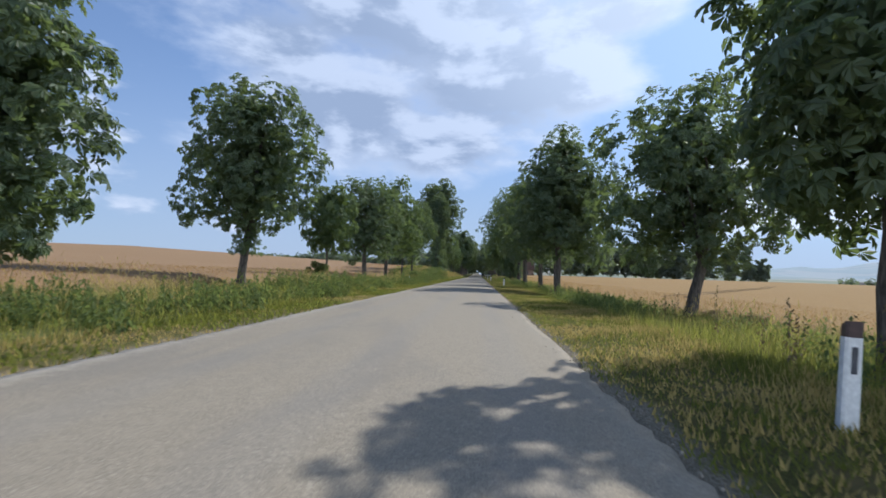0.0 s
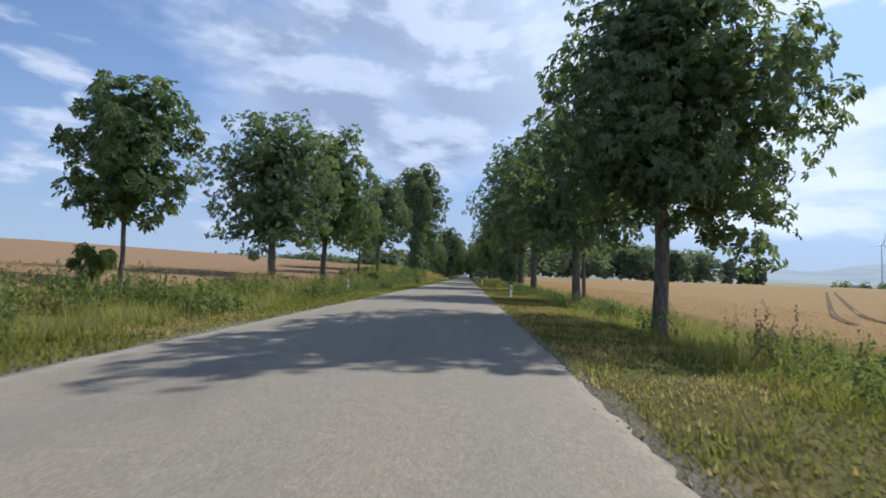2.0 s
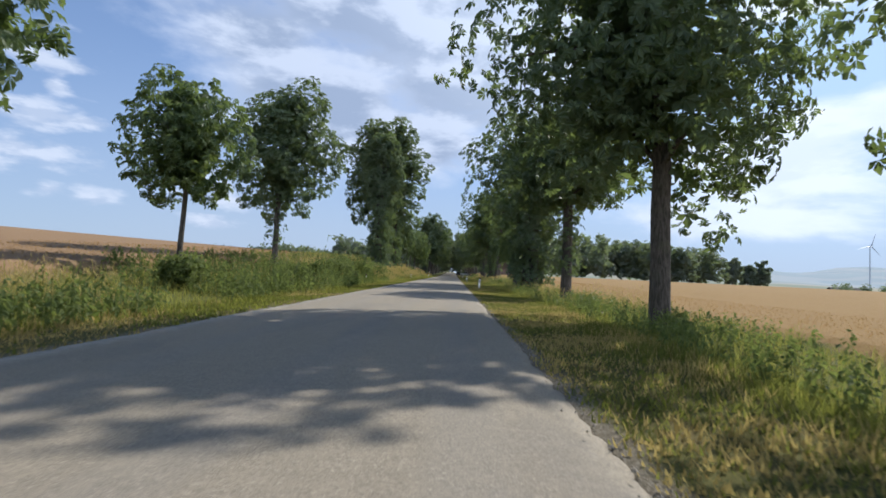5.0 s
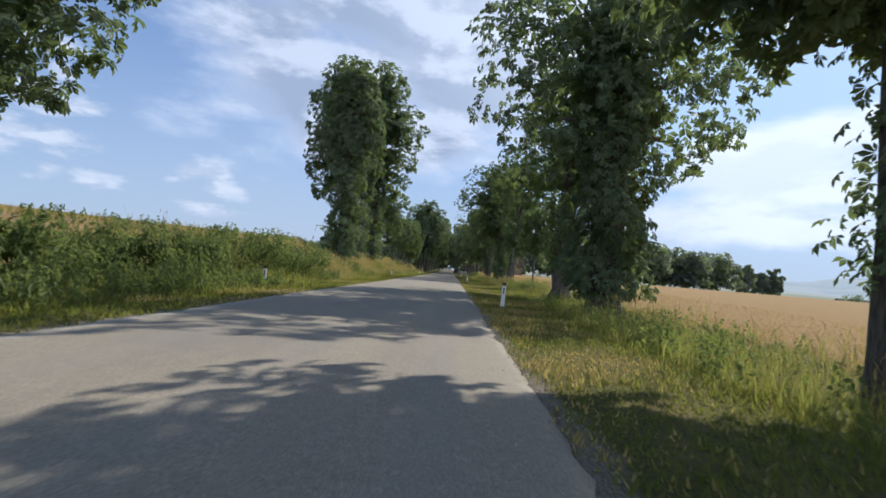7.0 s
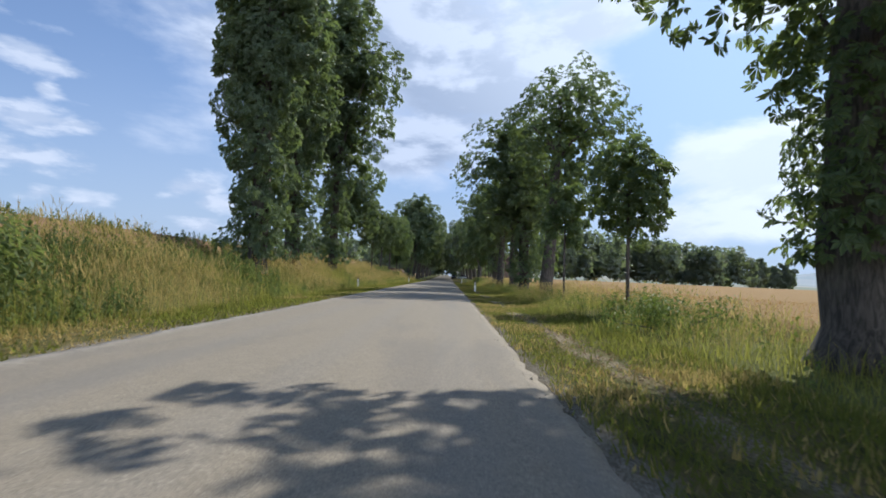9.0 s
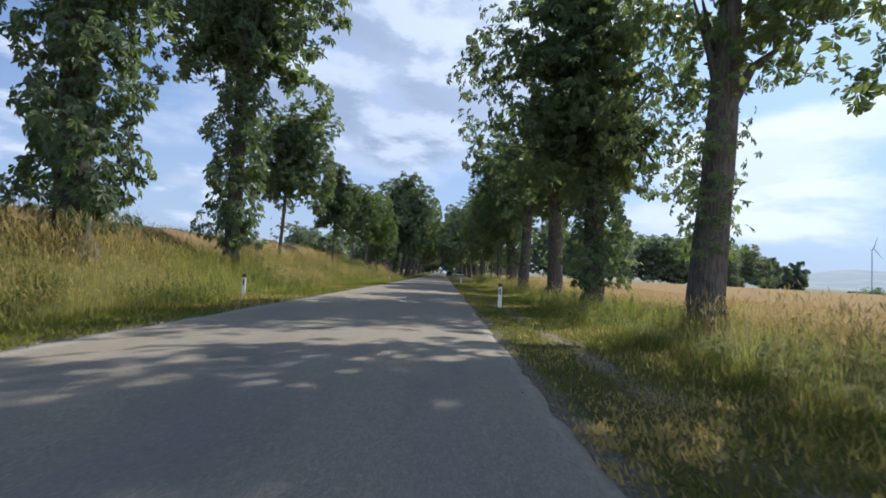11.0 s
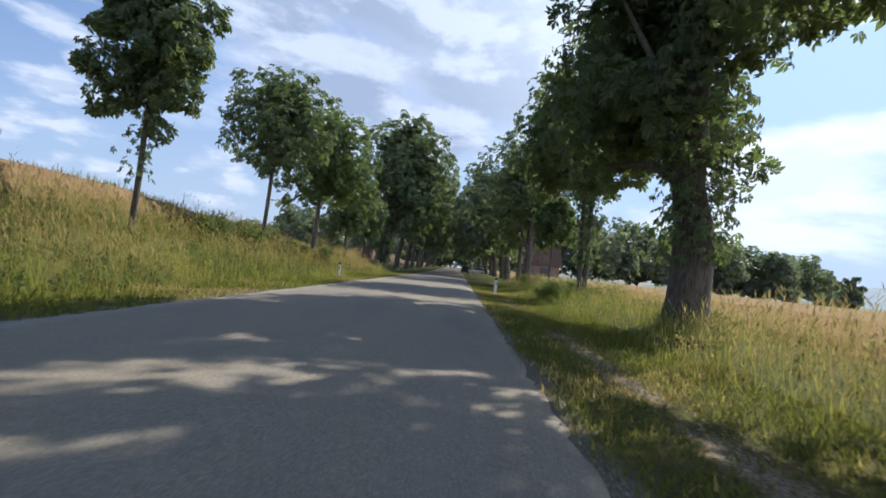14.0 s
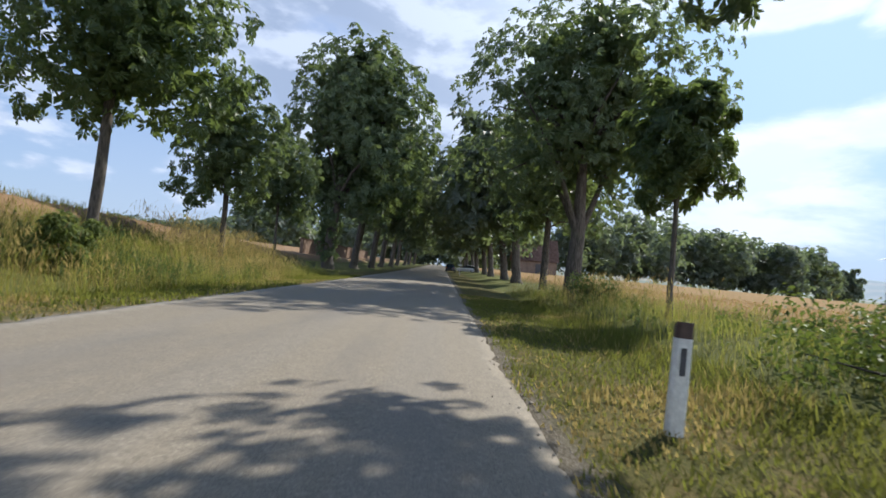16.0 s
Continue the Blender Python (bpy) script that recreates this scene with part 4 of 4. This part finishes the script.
# made-up wall-shaped box that stands in for a sunlit stubble bank
def field_bank(x, y0, y1):
    z = float(ground_z(x, (y0 + y1) / 2))
    base = empty_thing("stubble_bank", x, (y0 + y1) / 2, z, "long low red-brown box in place of a sunlit stubble bank behind the left-hand trees", "wall")
    part("bank_body", bm_mesh("bank_body", box(.4, y1 - y0, 2.6, (0, 0, .7), .02), STUBBLE), base)
    part("bank_top", bm_mesh("bank_top", box(.55, y1 - y0 + .1, .12, (0, 0, 2.07), .02), ROOF), base, "red-brown top strip")


field_bank(-19.0, 270.0, 330.0)


# ---------------------------------------------------------------- grasses, weeds and crop
def patch(x0, x1, y0, y1, per, rng):
    n = int((x1 - x0) * (y1 - y0) * per)
    return rng.uniform(x0, x1, n), rng.uniform(y0, y1, n)


def patchy(x, y, scale, seed):
    """Smooth uneven values from 0 to 1 over the plan."""
    q = np.random.default_rng(seed)
    v = np.zeros(len(x))
    for k in range(5):
        a, b, c = q.uniform(-1, 1), q.uniform(-1, 1), q.uniform(0, 6.28)
        v += np.sin((a * x + b * y) * scale * (1 + .6 * k) + c) / (1 + .4 * k)
    return 1 / (1 + np.exp(-1.6 * v))


def blades(name, x, y, h, w, bend, mat, label, category, seed, sunk=0.03, off=0.0, short=False):
    """Bent blades of grass as one object."""
    rng = np.random.default_rng(seed)
    n = len(x)
    z = ground_z(x, y) - sunk + off
    q = rng.uniform(0, 2 * math.pi, n)
    d = np.stack([np.cos(q), np.sin(q), np.zeros(n)], 1)
    s = np.stack([-np.sin(q), np.cos(q), np.zeros(n)], 1)
    foot = np.stack([x, y, z], 1)
    up = np.array([0, 0, 1.0])
    h, w = np.asarray(h).reshape(-1, 1), np.asarray(w).reshape(-1, 1)
    b = bend * rng.uniform(.3, 1.2, (n, 1))
    if short:
        tip = foot + up * h * (1 - .25 * b) + d * h * b
        v = np.stack([foot - s * w * .7, foot + s * w * .7, tip], 1)
        ob = new(name, build_mesh(name, v.reshape(-1, 3), np.arange(n * 3).reshape(-1, 3), mat))
        return tagged(ob, label, category, kind="stuff")
    mid = foot + up * h * .6 + d * h * b * .35
    tip = foot + up * h * (1 - .25 * b) + d * h * b
    v = np.stack([foot - s * w * .5, foot + s * w * .5, mid + s * w * .42, mid - s * w * .42, tip], 1)
    k = (np.arange(n) * 5)[:, None, None]
    f = np.array([[0, 1, 2], [0, 2, 3], [3, 2, 4]])[None] + k
    ob = new(name, build_mesh(name, v.reshape(-1, 3), f.reshape(-1, 3), mat))
    return tagged(ob, label, category, kind="stuff")


def ears(name, x, y, h, mat, label, category, seed, size=1.0, off=0.0):
    """Stalks with a nodding ear or seed head at the top, as one object."""
    rng = np.random.default_rng(seed)
    n = len(x)
    z = ground_z(x, y) + off
    q = rng.uniform(0, 2 * math.pi, n)
    d = np.stack([np.cos(q), np.sin(q), np.zeros(n)], 1)
    s = np.stack([-np.sin(q), np.cos(q), np.zeros(n)], 1)
    foot = np.stack([x, y, z], 1)
    h = np.asarray(h).reshape(-1, 1)
    up = np.array([0, 0, 1.0])
    neck = foot + up * h * .8 + d * h * .10
    top = foot + up * h + d * h * rng.uniform(.12, .35, (n, 1))
    w1, w2 = .006 * size, .022 * size
    v = np.stack([foot - s * w1, foot + s * w1, neck, (neck + top) / 2 + s * w2, top, (neck + top) / 2 - s * w2], 1)
    k = (np.arange(n) * 6)[:, None, None]
    f = np.array([[0, 1, 2], [2, 3, 5], [5, 3, 4]])[None] + k
    ob = new(name, build_mesh(name, v.reshape(-1, 3), f.reshape(-1, 3), mat))
    return tagged(ob, label, category, kind="stuff")


def weeds(name, x, y, h, mat, label, seed, leaf=.13, per=22, off=0.0, spread=.22):
    """Leafy upright weeds: stems with leaves all the way up, as one object."""
    rng = np.random.default_rng(seed)
    n = len(x)
    z = ground_z(x, y) + off
    t = np.tile(np.linspace(.12, 1, per), n)
    hh, xx, yy, zz = (np.repeat(a, per) for a in (h, x, y, z))
    q = rng.uniform(0, 2 * math.pi, n * per)
    rad = spread * (1.15 - .75 * t) * rng.uniform(.3, 1, n * per)
    at = np.stack([xx + np.cos(q) * rad, yy + np.sin(q) * rad, zz + hh * t], 1)
    out = np.stack([np.cos(q), np.sin(q), np.zeros(n * per)], 1)
    v, f = leaves(at, out, rng.uniform(.6, 1.25, n * per) * leaf * (1.25 - .5 * t), "single", rng, .4)
    s = .006
    foot, top = np.stack([x, y, z], 1), np.stack([x, y, z + h], 1)
    e = np.array([s, s, 0])
    sv = np.stack([foot - e, foot + e, top + e, top - e], 1).reshape(-1, 3)
    sf = np.arange(n * 4).reshape(-1, 4)
    ob = new(name, build_mesh(name, np.concatenate([v, sv]), np.concatenate([f, sf + len(v)]), mat))
    return tagged(ob, label, "weeds", kind="stuff")


rng = np.random.default_rng(21)
# short turf beside the road
x, y = patch(1.12, 4.9, -9, 225, 330, rng)
keep = ~((np.abs(x - 2.52) < .08 + .4 * patchy(x, y, 1.3, 62)) & (y > 116) & (y < 200) & (patchy(x, y, .5, 3) > .32) & (rng.random(len(x)) < .85))
keep &= rng.random(len(x)) < .12 + .88 * step(x + .3 * (patchy(x, y, 2.4, 17) - .5), 1.1, 1.32)
x, y = x[keep], y[keep]
dry = .55 * patchy(x, y, .55, 4) + .45 * patchy(x, y, 1.9, 72) + rng.normal(0, .2, len(x)) > .74
hh = (.045 + .085 * rng.random(len(x))) * (1 + 1.2 * step(x, 2.6, 4.6)) * (.6 + .8 * patchy(x, y, 1.7, 71))
blades("verge_turf", x[~dry], y[~dry], hh[~dry], .010 + .007 * rng.random((~dry).sum()), 1.0, TURF, "short mown green grass on the verge", "grass", 31, .0, .005, True)
blades("verge_straw", x[dry], y[dry], hh[dry] * .9, .018 + .01 * rng.random(dry.sum()), .7, DRY, "bleached dry grass in the verge", "grass", 32, .0, .005, True)
x, y = patch(-8.3, -4.99, -9, 236, 105, rng)
dry = patchy(x, y, .6, 5) + rng.normal(0, .2, len(x)) > .66
hh = (.04 + .09 * rng.random(len(x))) * (1 + 1.6 * step(-x, 6.6, 8.2))
blades("bank_turf", x[~dry], y[~dry], hh[~dry], .024 + .014 * rng.random((~dry).sum()), .6, TURF, "short green grass at the foot of the bank", "grass", 33, .0, .005, True)
blades("bank_straw", x[dry], y[dry], hh[dry], .02 + .012 * rng.random(dry.sum()), .7, DRY, "dry grass at the foot of the bank", "grass", 34, short=True)

x, y = patch(1.25, 4.6, -9, 225, 46, rng)
keep = (patchy(x, y, 1.3, 14) > .45) & ~((np.abs(x - 2.52) < .45) & (y > 116) & (y < 200))
x, y = x[keep], y[keep]
blades("verge_tufts", x, y, (.05 + .09 * rng.random(len(x))) * (1 + 1.0 * step(x, 2.8, 4.4)), .006 + .006 * rng.random(len(x)), 1.0, TURF, "uneven longer tufts in the mown verge", "grass", 50)

# tall grass under the right-hand trees
x, y = patch(4.1, 11.0, -9, 232, 70, rng)
keep = x < field_edge(y) + .5
x, y = x[keep], y[keep]
p = patchy(x, y, .45, 6)
keep = rng.random(len(x)) < .35 + .65 * step(x + 1.2 * (p - .5), 4.3, 5.3)
x, y, p = x[keep], y[keep], p[keep]
hh = (.28 + .5 * rng.random(len(x))) * (.65 + .6 * p) * (.75 + .35 * step(x, 4.6, 6.2)) * (.6 + .75 * patchy(x, y, 2.1, 63))
dry = p + .25 * step(y, 95, 125) - .15 - .28 * (1 - step(x, 5.0, 7.0)) - .15 * (1 - step(y, 55, 75)) + rng.normal(0, .22, len(x)) > .70
blades("tall_grass", x[~dry], y[~dry], hh[~dry], .008 + .009 * rng.random((~dry).sum()), .95, TALL, "tall green grass between the right-hand trees", "grass", 35)
ears("dry_tall_grass", x[dry], y[dry], hh[dry] * 1.1, DRY, "tall dry grass gone to seed between the trees", "grass", 36, .6)
# the left bank
x, y = patch(-15.4, -7.4, -9, 240, 66, rng)
p = patchy(x, y, .4, 7)
keep = rng.random(len(x)) < (.3 + .7 * step(-x + 1.0 * (p - .5), 7.5, 8.6)) * (.55 + .45 * step(y, 112, 124))
x, y, p = x[keep], y[keep], p[keep]
hh = (.35 + .55 * rng.random(len(x))) * (.7 + .5 * p) * (.7 + .4 * step(-x, 8.0, 10.0)) * (.85 + .45 * step(y, 85, 130)) * (.6 + .75 * patchy(x, y, 1.9, 64))
dry = p + .32 * step(y, 112, 128) - .50 + .46 * step(-x + .8 * patchy(x, y, .8, 23), 8.8, 12.2) + rng.normal(0, .2, len(x)) > .55
blades("bank_grass", x[~dry], y[~dry], hh[~dry], .010 + .010 * rng.random((~dry).sum()), 1.0, TALL, "tall green grass on the left bank", "grass", 37)
ears("bank_dry_grass", x[dry], y[dry], hh[dry] * 1.1, DRY, "tall dry yellow grass on the left bank", "grass", 38, .6)

# leafy weeds
x, y = patch(-13.4, -6.9, -9, 121, 7.5, rng)
keep = (patchy(x, y, .35, 8) > .22) & ((patchy(x, y, .7, 19) > .30) | (y > 74)) & ((x < -7.8) | (y < 72) & (x < -6.9 - .7 * patchy(x, y, .9, 73)))
x, y = x[keep], y[keep]
weeds("bank_weeds", x, y, (.45 + .75 * rng.random(len(x)) ** 1.6) * (.62 + .62 * patchy(x, y, .9, 16)) * (1 + .3 * step(y, 78, 105)), WEED, "dense dark green nettles and weeds on the bank", 41, .19, 15)
x, y = patch(-14.2, -8.0, 120, 236, 4.2, rng)
keep = patchy(x, y, .9, 9) > .46
weeds("sparse_bank_weeds", x[keep], y[keep], .45 + .75 * rng.random(keep.sum()) * patchy(x[keep], y[keep], 1.5, 65), WEED, "green weeds among the dry bank grass", 42)
x, y = patch(-14.2, -9.4, 119, 143, 7.0, rng)
keep = patchy(x, y, .5, 15) > .35
weeds("bank_thistles", x[keep], y[keep], .7 + .75 * rng.random(keep.sum()), WEED, "tall dark green thistles on the bank", 51, .17, 20)
x, y = patch(3.9, 9.2, -9, 108, 7.5, rng)
keep = (patchy(x, y, .4, 10) > .22) & (x > 4.1 + .7 * patchy(x, y, .8, 18)) & (rng.random(len(x)) < 1 - .6 * step(y, 62, 80)) & ~((y > 38) & (y < 64) & (x < 6.4) & (rng.random(len(x)) < .8))
weeds("verge_weeds", x[keep], y[keep], .5 + .55 * rng.random(keep.sum()), WEED, "green weeds in the ditch under the trees", 43, .14, 18)
x, y = patch(4.8, 8.2, 108, 228, 1.2, rng)
keep = patchy(x, y, .4, 11) > .55
weeds("sparse_verge_weeds", x[keep], y[keep], .35 + .5 * rng.random(keep.sum()), SHRUB, "light green weeds in the tall grass", 44, .11)
x, y = (np.concatenate(q) for q in zip(patch(5.0, 6.6, 1.0, 8.0, 1.1, rng), patch(5.0, 7.0, 29.0, 39.0, 1.2, rng), patch(6.6, 8.6, 13.0, 20.0, .8, rng)))
weeds("rusty_dock", x, y, .85 + .6 * rng.random(len(x)), DOCK, "tall withered dock plants with rusty seed heads", 45, .10, 30, 0, .12)

# ripe crop at the field edges
x, y = patch(9.0, 21, -9, 245, 10, rng)
x = x + field_edge(y) - 9.0
ears("grain_right", x, y, .08 + .09 * rng.random(len(x)), WHEAT, "ripe golden grain at the right-hand field edge", "crop", 46, 2.2, -.06)
x, y = patch(-27, -14.8, -9, 250, 8, rng)
ears("grain_left", x, y, .09 + .10 * rng.random(len(x)), WHEAT, "ripe golden grain on the rising left-hand field", "crop", 47, 2.9, -.06)
x, y = patch(-19, -14.6, 105, 228, 14, rng)
keep = patchy(x, y, .3, 12) > .35
x2, y2 = patch(-16.4, -12.8, 84, 150, 5.0, rng)
weeds("brow_nettles", x2, y2, .35 + .5 * rng.random(len(x2)), WEED, "tall nettles along the brow of the bank", 49, .17, 20, -.1)
blades("brow_weeds", x[keep], y[keep], .18 + .38 * rng.random(keep.sum()), .018 + .012 * rng.random(keep.sum()), .6, TALL, "dark tall weeds along the brow of the bank", "weeds", 48)


def shrub(x, y, h, r, seed, label, mat=WEED, n=900, leaf=.16):
    rng = np.random.default_rng(seed)
    z = float(ground_z(x, y)) - (.42 if (x > field_edge(y) or x < -15.5) else 0)
    base = empty_thing("shrub", x, y, z, label, "shrub", "roadside shrubs")
    cl = [(np.array([rng.normal(0, r * .5), rng.normal(0, r * .5), h * rng.uniform(.25, .78)]), r * rng.uniform(.3, .5)) for _ in range(11)]
    pick = rng.integers(0, len(cl), n)
    d = ball(n, rng)
    at = np.array([c for c, q in cl])[pick] + d * (np.array([q for c, q in cl])[pick] * rng.uniform(.6, 1.1, n))[:, None]
    at[:, 2] = np.abs(at[:, 2])
    v, f = leaves(at, d, rng.uniform(.7, 1.3, n) * leaf, "single", rng)
    part("foliage", build_mesh("foliage", v, f, mat), base)
    tv, tf, count = [], [], 0
    for c, q in cl[:6]:
        a, b = tube([(0, 0, -.1), (c[0] * .4, c[1] * .4, c[2] * .5), tuple(c)], [.03, .022, .008], 5)
        tv.append(a), tf.append(b + count)
        count += len(a)
    part("stems", build_mesh("stems", np.concatenate(tv), np.concatenate(tf), BARK, True), base)


for i, (sx, sy, sh, sr) in enumerate(((-10.4, 104.0, 1.9, 1.3), (-11.2, 109.0, 2.1, 1.4), (-10.8, 116.5, 2.5, 1.7), (-10.2, 121.5, 2.2, 1.5), (-15.3, 42.2, 1.7, .8), (-10.0, 92.0, 1.5, 1.2), (-11.5, 83.0, 1.4, 1.2), (-10.6, 215.5, 1.7, .9), (-11.8, 211.5, 1.3, 1.0), (-12.6, 207.0, 1.5, 1.3), (-13.4, 202.5, 1.4, 1.4), (-11.6, 113.0, 2.1, 1.5), (-10.9, 100.0, 1.6, 1.2))):
    shrub(sx, sy, sh, sr, 200 + i, "dark green elder bush on the grassy bank", WEED, 2000, .19)
for i, (sx, sy, sh, sr) in enumerate(((6.3, 206.8, .9, 1.2), (7.5, 208.4, .95, 1.3), (8.6, 206.2, .85, 1.2), (5.4, 204.0, .9, .9), (6.4, 222.0, 1.5, 1.1), (6.3, 126.5, .9, 1.3), (6.6, 129.5, .9, 1.2), (6.0, 85.0, 1.1, 1.3), (6.3, 89.0, 1.0, 1.2), (5.6, 24.0, .9, .9), (6.0, 46.0, .9, .9), (6.8, 77.0, 1.0, .9))):
    shrub(sx, sy, sh, sr, 220 + i, "light green leafy bush in the tall grass", SHRUB, 2000, .105)


def stones():
    """Loose stones in the worn rut and along the road's edge."""
    rng = np.random.default_rng(77)
    n = 5400
    x = np.concatenate([rng.normal(2.52, .26, 1100), 1.17 + rng.normal(0, .14, 3500), -5.08 + rng.normal(0, .07, 800)])
    y = np.concatenate([rng.uniform(116, 199, 1100), rng.uniform(-8, 215, 4300)])
    s = rng.uniform(.006, .020, n) * np.where(rng.random(n) < .08, 1.7, 1)
    corner = np.array([[1, 0, 0], [-1, 0, 0], [0, 1, 0], [0, -1, 0], [0, 0, .7], [0, 0, -.5]], float)
    v = corner[None] * s[:, None, None] * rng.uniform(.6, 1.3, (n, 6, 3)) + np.stack([x, y, np.where((x < 1.1) & (x > -5.0), road_z(y) + .02, ground_z(x, y) + .012)], 1)[:, None]
    t = np.array([[0, 2, 4], [2, 1, 4], [1, 3, 4], [3, 0, 4], [2, 0, 5], [1, 2, 5], [3, 1, 5], [0, 3, 5]])
    f = t[None] + (np.arange(n) * 6)[:, None, None]
    ob = new("loose_stones", build_mesh("loose_stones", v.reshape(-1, 3), f.reshape(-1, 3), STONE))
    tagged(ob, "pale loose stones in the worn rut and along the road edges", "stones", kind="stuff")


stones()


def litter():
    """Withered leaves and bark crumbs lying in the rut under the trees."""
    rng = np.random.default_rng(78)
    n = 5200
    y = np.concatenate([rng.uniform(160, 199, 4200), rng.uniform(117, 130, 1000)])
    x = 2.55 + rng.normal(0, .38, n)
    keep = patchy(x, y, .5, 3) > .3
    x, y = x[keep], y[keep]
    at = np.stack([x, y, ground_z(x, y) + .03], 1)
    flat = np.tile([0, 0, 1.0], (len(x), 1)) + rng.normal(0, .25, (len(x), 3))
    v, f = leaves(at, unit(flat), rng.uniform(.03, .085, len(x)), "single", rng, 0)
    ob = new("leaf_litter", build_mesh("leaf_litter", v, f, LITTER))
    tagged(ob, "withered brown leaves scattered in the worn rut", "leaf litter", kind="stuff")


LITTER = leafy("withered_leaf", (0.16, 0.105, 0.055), (0.36, 0.27, 0.17), 0.15, 0.8, (0.3, 0.2, 0.08), 0.1)
litter()


def wheel_track(shift):
    """A pair of these marks where a tractor drove through the grain."""
    t = np.linspace(0, 1, 60)
    ys = 46.5 + 82 * t
    xs = 16.4 + shift + .676 * (ys - 46.5) + .9 * np.exp(-t * 22) * (1 + shift * .4)
    d = np.stack([np.gradient(ys), -np.gradient(xs)], 1)
    d = d / np.linalg.norm(d, axis=1, keepdims=True) * .17
    a = np.stack([xs + d[:, 0], ys + d[:, 1]], 1)
    b = np.stack([xs - d[:, 0], ys - d[:, 1]], 1)
    rows = [np.column_stack([q, ground_z(q[:, 0], q[:, 1]) + h]) for q, h in ((a, .05), (np.stack([xs, ys], 1), .02), (b, .05))]
    v = np.stack(rows, 1).reshape(-1, 3)
    i = np.arange(60 * 3).reshape(60, 3)
    q = np.concatenate([np.stack([i[:-1, k], i[:-1, k + 1], i[1:, k + 1], i[1:, k]], -1) for k in (0, 1)])
    ob = new("wheel_track", build_mesh("wheel_track", v, q, TRACK))
    tagged(ob, "flattened tractor track curving through the grain", "track", "tractor tracks", "structure")


TRACK = plain("trodden_crop", (0.12, 0.08, 0.036), 0.95, 0, 0.4, 3.0)
wheel_track(0.0)
wheel_track(1.6)
